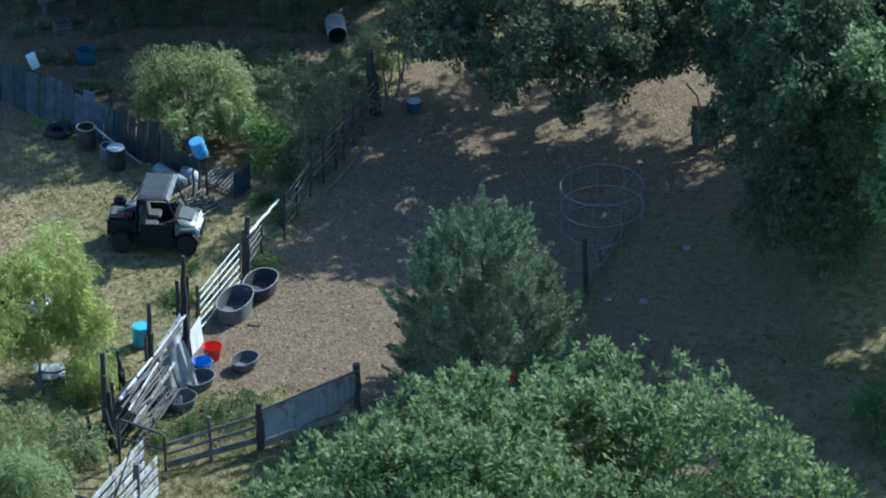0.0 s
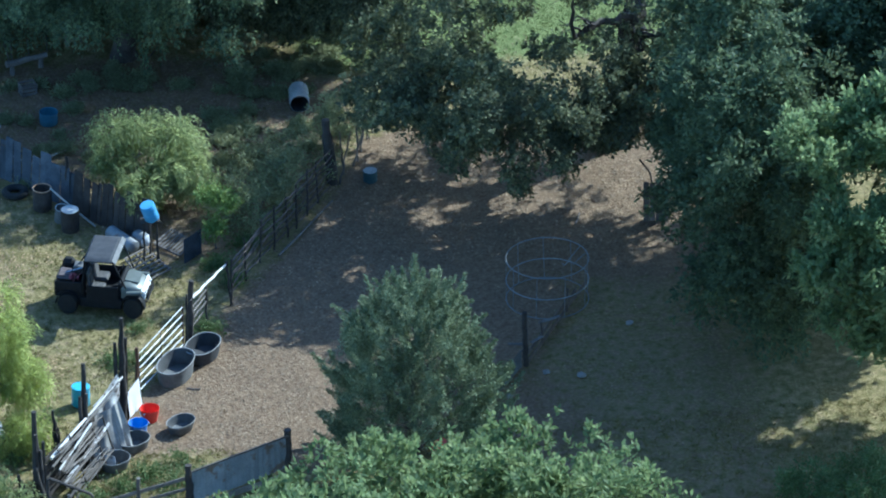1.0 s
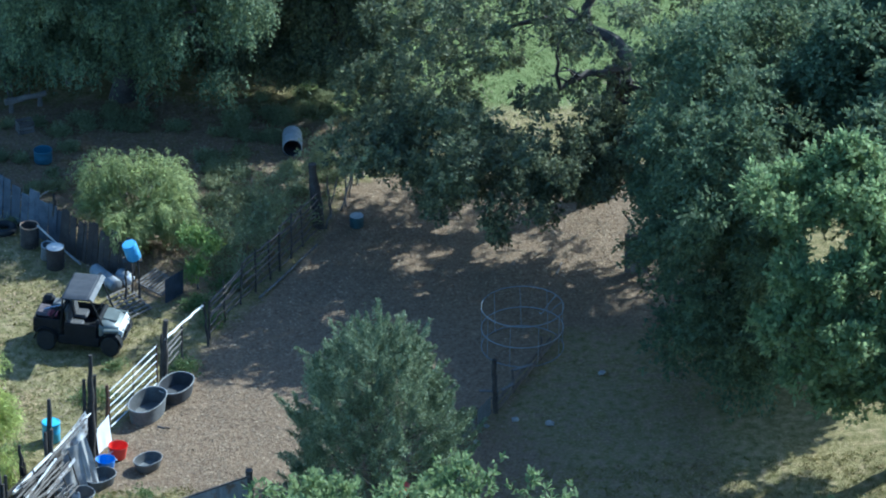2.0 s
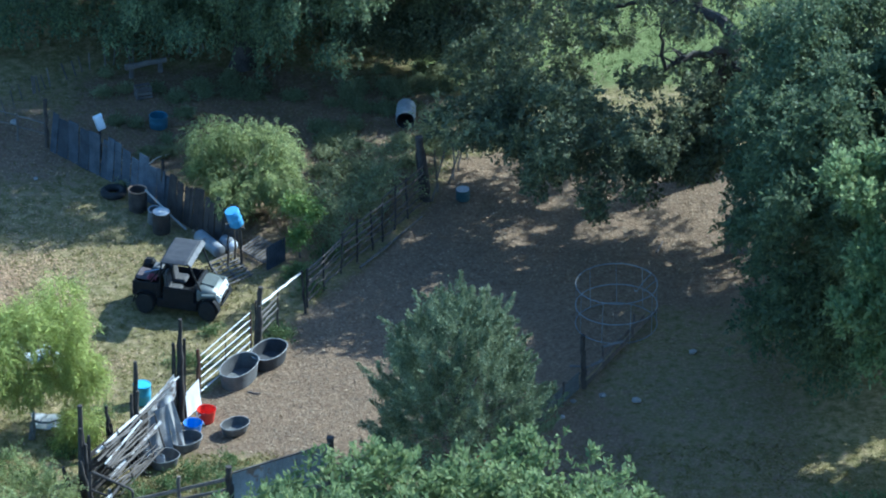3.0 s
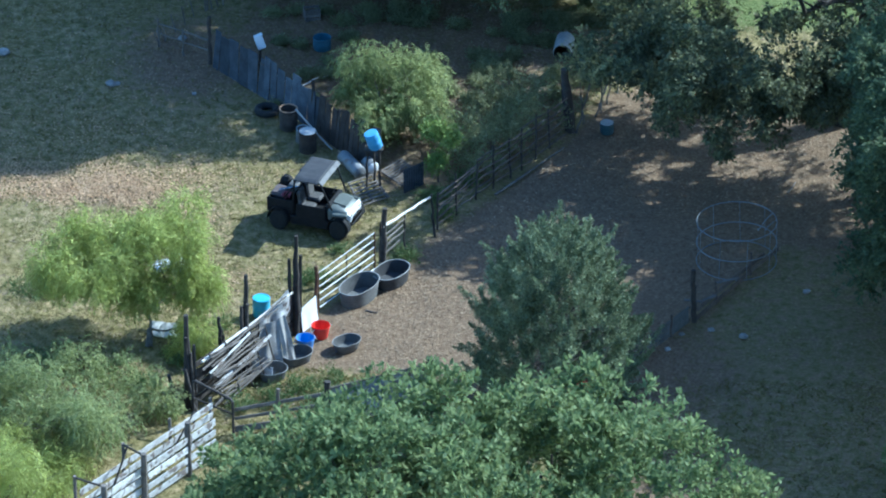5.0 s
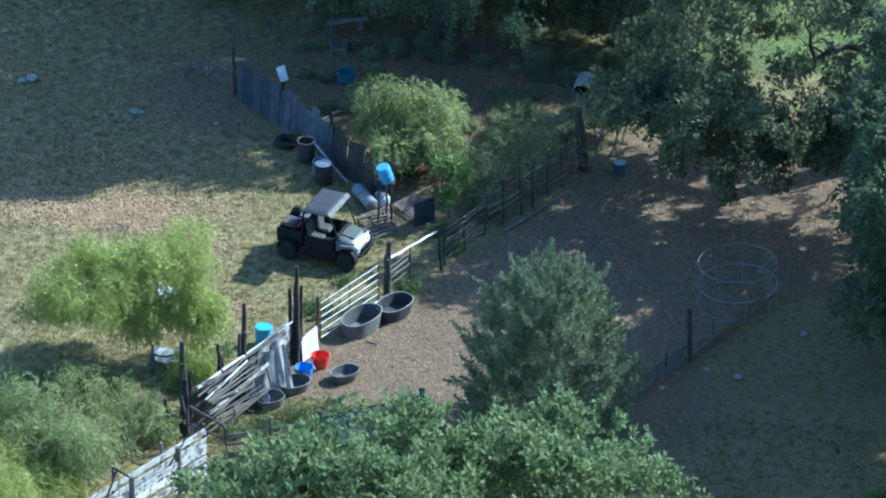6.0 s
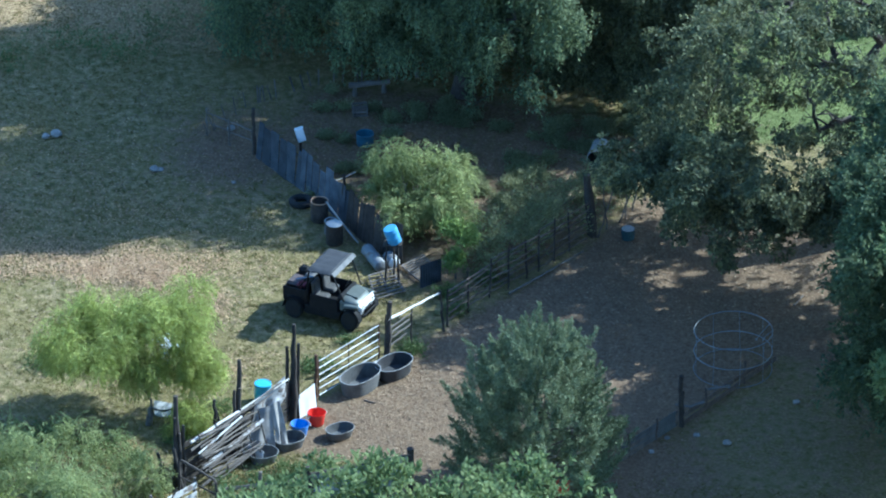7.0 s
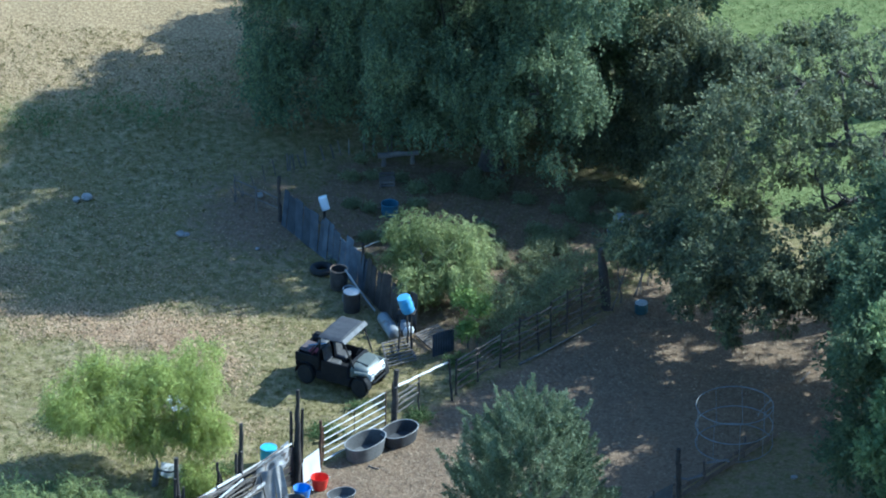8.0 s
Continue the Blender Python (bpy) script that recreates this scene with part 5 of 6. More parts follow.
# white board fence in two rows of posts
def board_fence():
    u = Vector((0.54, 0.84, 0))
    a, b = Vector((-6.42, -11.30, 0)), Vector((-2.92, -5.86, 0))
    t = thing("board_fence", pose(a.x, a.y, 0), "white painted board fence with flaking paint", "fence")
    rnd = random.Random(111)
    for k in range(3):
        z0, z1 = 1.08 - 0.36 * k, 0.98 - 0.34 * k
        for s0, s1 in ((0.0, 0.36), (0.365, 0.70), (0.705, 1.0)):
            p, q = a.lerp(b, s0), a.lerp(b, s1)
            za, zb = z0 + (z1 - z0) * s0 + rnd.uniform(-0.02, 0.02), z0 + (z1 - z0) * s1 + rnd.uniform(-0.02, 0.02)
            part("board", Geo().beam(p + Vector((0, 0, za)), q + Vector((0, 0, zb)), 0.028, rnd.uniform(0.20, 0.24), rnd.uniform(-0.04, 0.04)), WHITE_BOARD, t, placed=True)
    for s, h in ((-0.02, 1.72), (0.34, 1.70), (0.69, 1.45), (1.0, 1.2)):
        p = a.lerp(b, s) + Vector((-0.07, 0.05, 0))
        part("post", Geo().tube(*wobbly(p - Vector((0, 0, 0.1)), p + Vector((0, 0, h)), 0.055, 0.05, 5, 0.012, rnd), 8), OLD_WOOD, t, placed=True)
    front = [(-5.65, -11.8, 1.7), (-4.6, -10.3, 1.9), (-3.45, -8.35, 1.85)]
    near_a, near_b = Vector((-6.5, -13.0, 0)), Vector((-2.72, -7.32, 0))
    for k in range(4):
        for s0, s1 in ((0.0, 0.27), (0.275, 0.52), (0.525, 0.82), (0.825, 1.0)):
            p, q = near_a.lerp(near_b, s0), near_a.lerp(near_b, s1)
            za, zb = 1.27 - 0.345 * k + rnd.uniform(-0.025, 0.025), 1.27 - 0.345 * k + rnd.uniform(-0.025, 0.025)
            part("board", Geo().beam(p + Vector((0, 0, za)), q + Vector((0, 0, zb)), 0.028, rnd.uniform(0.21, 0.25), rnd.uniform(-0.05, 0.05)), WHITE_BOARD, t, placed=True)
    for x, y, h in front:
        p = Vector((x, y, 0))
        part("post", Geo().tube(*wobbly(p - Vector((0, 0, 0.1)), p + Vector((0, 0, h)), 0.10, 0.09, 5, 0.012, rnd), 8), OLD_WOOD, t, placed=True)
    for (x, y, h), s in zip(front[:2], (-0.02, 0.34)):
        p = a.lerp(b, s) + Vector((-0.07, 0.05, 1.66))
        part("crossbar", Geo().tube([p, Vector((x, y, h - 0.06))], 0.035, 7), DARK_WOOD, t, placed=True)
    part("brace", Geo().beam(a.lerp(b, 0.36) + Vector((0, 0, 1.6)), a.lerp(b, 0.2) + Vector((0.05, -0.04, 0.2)), 0.05, 0.06), DARK_WOOD, t, placed=True)
    part("brace", Geo().beam(a.lerp(b, 0.86) + Vector((0, 0, 1.2)), a.lerp(b, 0.66) + Vector((0.05, -0.04, 0.3)), 0.05, 0.06), DARK_WOOD, t, placed=True)


board_fence()

# bent pipe frame at the pen corner
t = thing("bent_pipe_rail", pose(-2.4, -5.9, 0), "dark bent pipe rail at the pen corner", "rail")
part("pipe", Geo().tube([(-3.55, -5.35, -0.05), (-3.55, -5.35, 1.45), (-3.48, -5.38, 1.52), (-2.38, -5.86, 1.2), (-2.31, -5.9, 1.12), (-2.3, -5.92, -0.05)], 0.042, 8), DARK_WOOD, t, placed=True)
part("bar", Geo().tube([(-3.55, -5.35, 0.9), (-2.3, -5.92, 0.7)], 0.03, 7), DARK_WOOD, t, placed=True)

# fence along the front of the pen: rails, then sheet steel
t = thing("front_rail_fence", pose(-2.25, -5.9, 0), "grey plank fence along the front of the pen", "fence")
for z0, z1, h in ((0.86, 1.16, 0.12), (0.55, 0.80, 0.10), (0.18, 0.35, 0.22)):
    part("board", Geo().beam((-2.25, -5.92, z0), (0.50, -5.34, z1), 0.035, h), OLD_WOOD, t, placed=True)


def corrugated(name, p, q, z0, z1, h, mat, label, wave=0.02, pitch=0.09, parent=None):
    p, q = Vector((*p, 0)), Vector((*q, 0))
    far = (q - p).length
    n = int(far / pitch * 6)
    side = Vector((-(q - p).y, (q - p).x, 0)).normalized()
    verts, faces = [], []
    for back_side in (0, 0.006):
        for i in range(n + 1):
            s = i / n
            w = wave * math.sin(2 * math.pi * s * far / pitch) + back_side
            c = p.lerp(q, s) + side * w
            zt = z0 + (z1 - z0) * s
            verts += [c + Vector((0, 0, zt)), c + Vector((0, 0, zt - h))]
    m = 2 * (n + 1)
    for i in range(n):
        faces += [(2 * i, 2 * i + 1, 2 * i + 3, 2 * i + 2), (m + 2 * i, m + 2 * i + 2, m + 2 * i + 3, m + 2 * i + 1), (2 * i, 2 * i + 2, m + 2 * i + 2, m + 2 * i)]
    return part(name, Geo().add(verts, faces), mat, parent, label, 60, placed=True)


t = thing("sheet_fence", pose(0.6, -5.35, 0), "grey sheet steel fence panels between dark posts", "fence")
corrugated("sheet", (0.62, -5.37), (1.62, -5.05), 1.36, 1.48, 1.02, GREY_STEEL, "", 0.010, 0.2, t)
corrugated("sheet", (1.60, -5.07), (2.62, -4.72), 1.48, 1.60, 1.05, GREY_STEEL, "", 0.010, 0.2, t)
corrugated("sheet", (2.60, -4.74), (3.52, -4.36), 1.60, 1.72, 1.05, GREY_STEEL, "", 0.010, 0.2, t)
part("rail", Geo().beam((0.55, -5.42, 1.38), (3.56, -4.40, 1.74), 0.05, 0.06), OLD_WOOD, t, placed=True)
part("bottom_board", Geo().beam((0.60, -5.40, 0.22), (3.50, -4.40, 0.40), 0.035, 0.20), OLD_WOOD, t, placed=True)


# dark plank fence behind the vehicle
def plank_fence(name, line, n, top, mat, label, seed, lean=0.12, wide=(0.10, 0.22), gap=0.0, group="", stringers=True):
    rnd = random.Random(seed)
    pts = [Vector((*p, 0)) for p in line]
    t = thing(name, pose(pts[0].x, pts[0].y, 0), label, "fence", group)
    legs = [(b - a).length for a, b in zip(pts, pts[1:])]
    total = sum(legs)

    def along(s):
        d = s * total
        for a, b, far in zip(pts, pts[1:], legs):
            if d <= far:
                return a.lerp(b, d / far), (b - a).normalized()
            d -= far
        return pts[-1], (pts[-1] - pts[-2]).normalized()

    s = 0.0
    while s < 1:
        w = rnd.uniform(*wide)
        c, u = along(min(1, s + w / 2 / total))
        side = Vector((-u.y, u.x, 0))
        h = top * rnd.uniform(0.82, 1.1)
        foot = c + side * rnd.uniform(-0.02, 0.02)
        tip = c + u * rnd.uniform(-lean, lean) + side * (0.12 + rnd.uniform(-0.05, 0.05)) + Vector((0, 0, h))
        rot = Matrix((u, -side, Vector((0, 0, 1)))).transposed().to_4x4()
        d = (tip - foot).normalized()
        right = (u - u.dot(d) * d).normalized()
        m = Matrix((right, d.cross(right), d)).transposed().to_4x4()
        part("plank", Geo().box(Matrix.Translation((foot + tip) / 2) @ m, w * 0.97, 0.022, (tip - foot).length + 0.1, 0.006), mat, t, placed=True)
        s += (w + gap * rnd.random()) / total
    for z in (0.35, top * 0.8) if stringers else ():
        for a, b in zip(pts, pts[1:]):
            off = Vector((-(b - a).y, (b - a).x, 0)).normalized() * (0.05 + 0.09 * z)
            part("stringer", Geo().beam(a + off + Vector((0, 0, z)), b + off + Vector((0, 0, z)), 0.04, 0.07), DARK_WOOD, t, placed=True)
    return t


plank_fence("plank_fence", [(-4.75, 17.05), (-2.95, 15.1), (-1.15, 13.0)], 0, 1.35, BLUE_PLANK, "leaning fence of blue-grey weathered planks", 121, 0.06, (0.28, 0.52), 0.03, "plank fence stretches")
plank_fence("plank_fence", [(-1.1, 12.95), (-0.35, 11.85), (0.35, 11.1), (1.05, 10.6)], 0, 1.3, DARK_WOOD, "ragged fence of dark weathered planks", 122, 0.05, (0.16, 0.34), 0.02, "plank fence stretches")
plank_fence("picket_fence", [(-6.6, 18.4), (-5.6, 20.5), (-3.6, 22.4), (0.4, 23.6)], 0, 0.55, OLD_WOOD, "low grey picket fence in deep shade", 123, 0.1, (0.04, 0.07), 0.7, stringers=False)
rail_section("side_rail", (-4.9, 17.3), (-6.6, 18.35), (0.5, 0.85), OLD_WOOD, "grey rail fence beside the plank fence", (0.5, 1.0), 124, 0.025, 0.04)

# pale pole leaning by the drums
t = thing("leaning_pole", pose(-0.45, 11.7, 0), "pale thin pole leaning along the plank fence", "pole")
part("stem", Geo().tube(*wobbly((-1.75, 13.0, 0.75), (-0.5, 11.7, 0.03), 0.03, 0.025, 5, 0.01, random.Random(7)), 7), PALE_POLE, t, placed=True)


# old tanks lying beside the vehicle
def lying_tank(p, q, r, mat, cap, label):
    t = thing("old_tank", pose(p[0], p[1], 0), label, "tank")
    p, q = Vector((*p, r)), Vector((*q, r))
    m = Matrix.Translation(p) @ (q - p).to_track_quat("Z", "Y").to_matrix().to_4x4()
    far = (q - p).length
    part("body", Geo().lathe([(0.0005, -0.05), (r * 0.7, -0.04), (r, 0.02), (r, far * 0.5), (r * 1.03, far * 0.5 + 0.02), (r, far * 0.5 + 0.04), (r, far - 0.02), (r * 0.95, far)], 24, 1, 1, m), mat, t, placed=True)
    part("end_cap", Geo().lathe([(r * 0.93, far + 0.002), (r * 0.7, far + 0.04), (0.0005, far + 0.06)], 24, 1, 1, m), cap, t, "pale end cap", placed=True)


lying_tank((-0.10, 11.0), (0.52, 9.9), 0.21, GREY_STEEL, BLUE_STEEL, "grey steel cylinder tank lying on the ground")
lying_tank((0.66, 10.6), (0.92, 10.2), 0.22, BLUE_STEEL, WHITE_PLASTIC, "short grey tank with a pale end lying down")


# slatted panels on the ground
def slatted_panel(name, corners, n, mat, label, bars=2):
    a, b, c, d = (Vector(p) for p in corners)
    t = thing(name, pose(a.x, a.y, 0), label, "panel")
    for k in range(n):
        s = k / (n - 1)
        part("slat", Geo().beam(a.lerp(d, s), b.lerp(c, s), 0.07, 0.025), mat, t, placed=True)
    for k in range(bars):
        s = 0.05 + 0.9 * k / (bars - 1)
        up = Vector((0, 0, -0.045))
        part("bearer", Geo().beam(a.lerp(b, s) + up, d.lerp(c, s) + up, 0.06, 0.05), mat, t, placed=True)


slatted_panel("slatted_panel", [(0.16, 9.40, 0.12), (0.94, 10.02, 0.12), (1.52, 8.62, 0.12), (0.60, 7.90, 0.12)], 8, OLD_WOOD, "grey slatted rack lying flat on the grass", 3)
slatted_panel("leaning_rack", [(1.15, 10.2, 0.12), (1.80, 10.9, 0.22), (2.40, 10.0, 0.22), (1.85, 9.35, 0.12)], 9, OLD_WOOD, "grey slatted rack lying by the plank fence", 2)
t = thing("corrugated_sheet", pose(2.4, 9.6, 0), "blue-grey corrugated sheet leaning on the fence", "sheet")
corrugated("sheet", (1.95, 9.0), (2.55, 9.6), 0.85, 0.85, 0.84, BLUE_PLANK, "", 0.015, 0.1, t)


# ---- ring feeder ----
def ring_feeder():
    t = thing("ring_feeder", pose(12.57, 5.2, 0), "blue-grey round hay ring feeder of steel pipe", "feeder")
    r = 1.25
    for z, tilt in ((1.45, (0.0, 0.0)), (0.72, (0.01, 0.0)), (0.06, (0.0, 0.0))):
        part("hoop", Geo().hoop((0, 0, z), r, r, 0.016, 56, 6, 0, tilt), BLUE_STEEL, t)
    for k in range(9):
        a = 2 * math.pi * k / 9 + 0.1
        part("bar", Geo().tube([(r * math.cos(a), r * math.sin(a), 0.03), (r * math.cos(a + 0.03), r * math.sin(a + 0.03), 1.45)], 0.008, 6), BLUE_STEEL, t)
    for a, b, z in ((0.15, 0.75, 1.25), (0.5, 1.05, 1.1)):
        pts = [((r - 0.25 * math.sin(math.pi * k / 8)) * math.cos(a + (b - a) * k / 8), (r - 0.25 * math.sin(math.pi * k / 8)) * math.sin(a + (b - a) * k / 8), 1.44 - (1.44 - z + 0.5) * math.sin(math.pi * k / 16)) for k in range(9)]
        part("bent_bar", Geo().tube(pts, 0.014, 6), BLUE_STEEL, t, "bent steel bar")


ring_feeder()


def low_board_fence(p, q, boards, mat, label, seed, posts):
    """Rough boards nailed one above another to short posts."""
    rnd = random.Random(seed)
    p, q = Vector((*p, 0)), Vector((*q, 0))
    t = thing("low_board_fence", pose(p.x, p.y, 0), label, "fence", "broken fences beside the ring")
    for z, h, s0, s1 in boards:
        a, b = p.lerp(q, s0) + Vector((0, 0, z + rnd.uniform(-0.04, 0.04))), p.lerp(q, s1) + Vector((0, 0, z + rnd.uniform(-0.04, 0.04)))
        part("board", Geo().beam(a, b, 0.03, h, rnd.uniform(-0.05, 0.05)), mat, t, placed=True)
    for f in posts:
        c = p.lerp(q, f)
        part("post", Geo().tube(*wobbly(c - Vector((0, 0, 0.1)), c + Vector((rnd.uniform(-0.05, 0.05), 0, 0.78 + rnd.uniform(-0.1, 0.12))), 0.045, 0.035, 5, 0.02, rnd), 7), mat, t, placed=True)


low_board_fence((8.9, -2.3), (11.25, 1.35), [(0.12, 0.16, 0, 0.62), (0.14, 0.15, 0.62, 1), (0.36, 0.13, 0.1, 0.8), (0.56, 0.08, 0.3, 1)], BROWN_WOOD, "low broken fence of brown boards in the shade", 131, (0.1, 0.45, 0.75))
low_board_fence((11.45, 1.5), (14.3, 6.7), [(0.12, 0.2, 0, 0.5), (0.12, 0.18, 0.5, 0.85), (0.36, 0.16, 0, 0.45), (0.34, 0.14, 0.46, 0.7)], BROWN_WOOD, "dark board fence behind the ring feeder", 132, (0.2, 0.55))
for k, (x, y, z, a, far, tilt) in enumerate(((12.35, 3.2, 0.46, 20, 0.75, 0.05), (11.8, 2.1, 0.46, 35, 0.5, 0.03), (11.3, 2.7, 0.015, -10, 0.6, 0.0))):
    s = thing("loose_board", pose(x, y, z, 0, 0, a), "short weathered board lying across the broken fence", "board", "loose boards beside the ring")
    part("plank", Geo().beam((-far / 2, 0, 0), (far / 2, 0, tilt), 0.12, 0.03), OLD_WOOD, s)
t = thing("fence_sheet", pose(10.1, -0.4, 0), "dull grey sheet along the broken fence", "sheet")
corrugated("sheet", (9.7, -1.05), (11.2, 1.2), 0.60, 0.70, 0.60, TUB_GREY, "", 0.012, 0.1, t)


# ---- side-by-side utility vehicle ----
def utility_vehicle():
    t = thing("utility_vehicle", pose(-0.66, 6.92, 0.0, 0, 0, -17.6) @ Matrix.Diagonal((0.89, 0.95, 1.05, 1.0)), "silver-green open utility vehicle with a grey roof", "vehicle")
    I = Matrix.Translation

    def bx(g, x, y, z, sx, sy, sz, c=0.03, ry=0):
        return g.box(pose(x, y, z, 0, ry, 0), sx, sy, sz, c)

    part("chassis", bx(bx(Geo(), -0.1, 0, 0.42, 2.5, 0.95, 0.16), 0.0, 0, 0.50, 1.3, 1.25, 0.08), BLACK_PLASTIC, t)
    # cargo bed
    bed = part("cargo_bed", bx(Geo(), -1.13, 0, 0.72, 0.92, 1.34, 0.05), BLACK_PLASTIC, t)
    g = Geo()
    for y in (-0.66, 0.66):
        bx(g, -1.13, y, 0.88, 0.94, 0.05, 0.30, 0.02)
    bx(bx(g, -0.68, 0, 0.88, 0.05, 1.34, 0.30, 0.02), -1.58, 0, 0.86, 0.05, 1.34, 0.26, 0.02)
    part("bed_wall", g, BLACK_PLASTIC, bed)
    # load
    load = crumpled("load_sheet", [(-1.15, -0.2, 1.08), (-0.8, -0.15, 1.06), (-0.8, -0.55, 1.04), (-1.15, -0.55, 1.05)], MAROON, "", "", 8, fold=0.05)
    load.parent = t
    for key in ("category", "label"):
        if key in load:
            del load[key]
    tagged(load, "maroon cloth in the cargo bed")
    part("load_box", bx(Geo(), -0.95, 0.30, 1.02, 0.35, 0.4, 0.24, 0.03), TUB_GREY, t)
    part("load_box", bx(Geo(), -1.36, 0.56, 1.02, 0.42, 0.36, 0.34, 0.1), BLACK_PLASTIC, t)
    part("load_sack", bx(Geo(), -1.32, -0.1, 0.98, 0.56, 0.66, 0.16, 0.07, 3), SACK, t, "grey-brown sack in the cargo bed")
    part("load_tool", Geo().tube([(-1.5, -0.2, 1.02), (-0.75, 0.12, 1.12)], 0.03, 7), CLEAR_GREY, t)
    # seats
    for y in (-0.36, 0.36):
        part("seat", bx(Geo(), -0.18, y, 0.76, 0.5, 0.52, 0.14, 0.05), SEAT, t, "pale grey seat")
        part("backrest", bx(Geo(), -0.42, y, 1.05, 0.13, 0.50, 0.56, 0.05, -10), SEAT, t)
    part("floor_pan", bx(Geo(), 0.38, 0, 0.50, 0.62, 1.30, 0.05), BLACK_PLASTIC, t)
    part("cab_back", bx(Geo(), -0.60, 0, 0.92, 0.04, 1.34, 0.66, 0.02), BLACK_PLASTIC, t)
    part("dashboard", bx(Geo(), 0.66, 0, 0.93, 0.20, 1.22, 0.26, 0.06, 12), BLACK_PLASTIC, t)
    wheel_m = pose(0.48, 0.36, 1.05, 0, -55, 0)
    g = Geo().hoop((0, 0, 0), 0.17, 0.17, 0.018, 24, 6)
    g.v = [tuple(wheel_m @ Vector(p)) for p in g.v]
    part("steering_wheel", g.tube([(0.48, 0.36, 1.05), (0.64, 0.36, 0.94)], 0.02, 6), BLACK_PLASTIC, t)
    # hood: loft of rounded sections
    secs = [(0.70, 0.66, 1.01, 0.62), (0.92, 0.64, 1.01, 0.60), (1.16, 0.58, 0.95, 0.58), (1.34, 0.52, 0.88, 0.56), (1.38, 0.50, 0.84, 0.56)]
    verts, faces = [], []
    k = 12
    for x, w, top, bottom in secs:
        for i in range(k):
            a = math.pi * i / (k - 1)
            cy, cz = math.cos(a), math.sin(a)
            verts.append((x, w * math.copysign(abs(cy) ** 0.45, cy), bottom + (top - bottom) * abs(cz) ** 0.35))
    for j in range(len(secs) - 1):
        for i in range(k - 1):
            faces.append((j * k + i, j * k + i + 1, (j + 1) * k + i + 1, (j + 1) * k + i))
    faces += [tuple(range(k))[::-1][::-1], tuple(range((len(secs) - 1) * k, len(secs) * k))[::-1]]
    hood = part("hood", Geo().add(verts, faces), SILVER, t, "silver-green front hood", 50)
    part("hood_panel", bx(Geo(), 1.0, 0, 1.005, 0.5, 0.62, 0.03, 0.012, 8), SILVER, hood)
    part("fascia", Geo().add([(1.37, -0.54, 0.86), (1.37, 0.54, 0.86), (1.50, 0.48, 0.72), (1.50, -0.48, 0.72), (1.46, -0.46, 0.52), (1.46, 0.46, 0.52), (1.30, -0.56, 0.56), (1.30, 0.56, 0.56)], [(0, 3, 2, 1), (3, 4, 5, 2), (0, 6, 4, 3), (1, 2, 5, 7), (4, 6, 7, 5), (0, 1, 7, 6)]), WHITE_PAINT, t, "white front fascia", 30)
    for s in (-1, 1):
        part("front_fender", Geo().beam((0.86, s * 0.68, 0.80), (1.40, s * 0.60, 0.80), 0.16, 0.10, 0.0, 0.03), SILVER, t, "painted front wing")
    for y in (-0.38, 0.38):
        part("headlight", bx(Geo(), 1.46, y * 0.95, 0.74, 0.08, 0.2, 0.10, 0.03, 30), CLEAR_GREY, t, "clear headlight")
    part("grille", bx(Geo(), 1.485, 0, 0.60, 0.05, 0.5, 0.12, 0.02), BLACK_PLASTIC, t)
    part("bumper", Geo().tube([(1.40, -0.5, 0.44), (1.53, -0.42, 0.46), (1.53, 0.42, 0.46), (1.40, 0.5, 0.44)], 0.035, 8).tube([(1.51, -0.3, 0.44), (1.54, -0.3, 0.66), (1.54, 0.3, 0.66), (1.51, 0.3, 0.44)], 0.02, 8), BLACK_PLASTIC, t)
    for x in (1.10, -1.15):
        for s in (-1, 1):
            arc = [math.pi * (q / 10) for q in range(11)]
            ring = [(x + rr * math.cos(a), y, 0.33 + rr * 1.04 * math.sin(a)) for a in arc for rr, y in ((0.40, s * 0.51), (0.42, s * 0.51), (0.42, s * 0.77), (0.40, s * 0.77))]
            faces = [(4 * q + i, 4 * q + (i + 1) % 4, 4 * q + 4 + (i + 1) % 4, 4 * q + 4 + i) for q in range(10) for i in range(4)]
            part("fender", Geo().add(ring, faces + [(0, 1, 2, 3), (43, 42, 41, 40)]), BLACK_PLASTIC, t, "", 40)
    for s in (-1, 1):
        part("door_panel", bx(Geo(), 0.06, s * 0.69, 0.74, 1.10, 0.05, 0.46, 0.02), BLACK_PLASTIC, t)
        part("sill", bx(Geo(), 0.0, s * 0.66, 0.40, 1.46, 0.10, 0.30, 0.03), BLACK_PLASTIC, t)
        part("bed_skirt", bx(Geo(), -1.15, s * 0.60, 0.66, 0.95, 0.06, 0.30, 0.03), BLACK_PLASTIC, t)
    # roll cage
    for s in (-1, 1):
        y = s * 0.66
        part("cage_bar", Geo().tube([(0.86, y, 0.95), (0.46, y * 1.08, 1.78), (0.38, y * 1.08, 1.82), (-0.46, y * 1.03, 1.82), (-0.53, y * 1.03, 1.76), (-0.66, y, 0.60)], 0.03, 8), BLACK_PLASTIC, t)
        part("side_brace", Geo().tube([(-0.56, y, 1.55), (-0.98, y * 0.98, 1.04)], 0.022, 8), BLACK_PLASTIC, t)
    for x, z in ((0.44, 1.80), (-0.50, 1.80), (-0.58, 1.25)):
        part("cross_bar", Geo().tube([(x, -0.67, z), (x, 0.67, z)], 0.026, 8), BLACK_PLASTIC, t)
    # roof: crowned panel with ribs
    verts, faces = [], []
    nx, ny = 14, 16
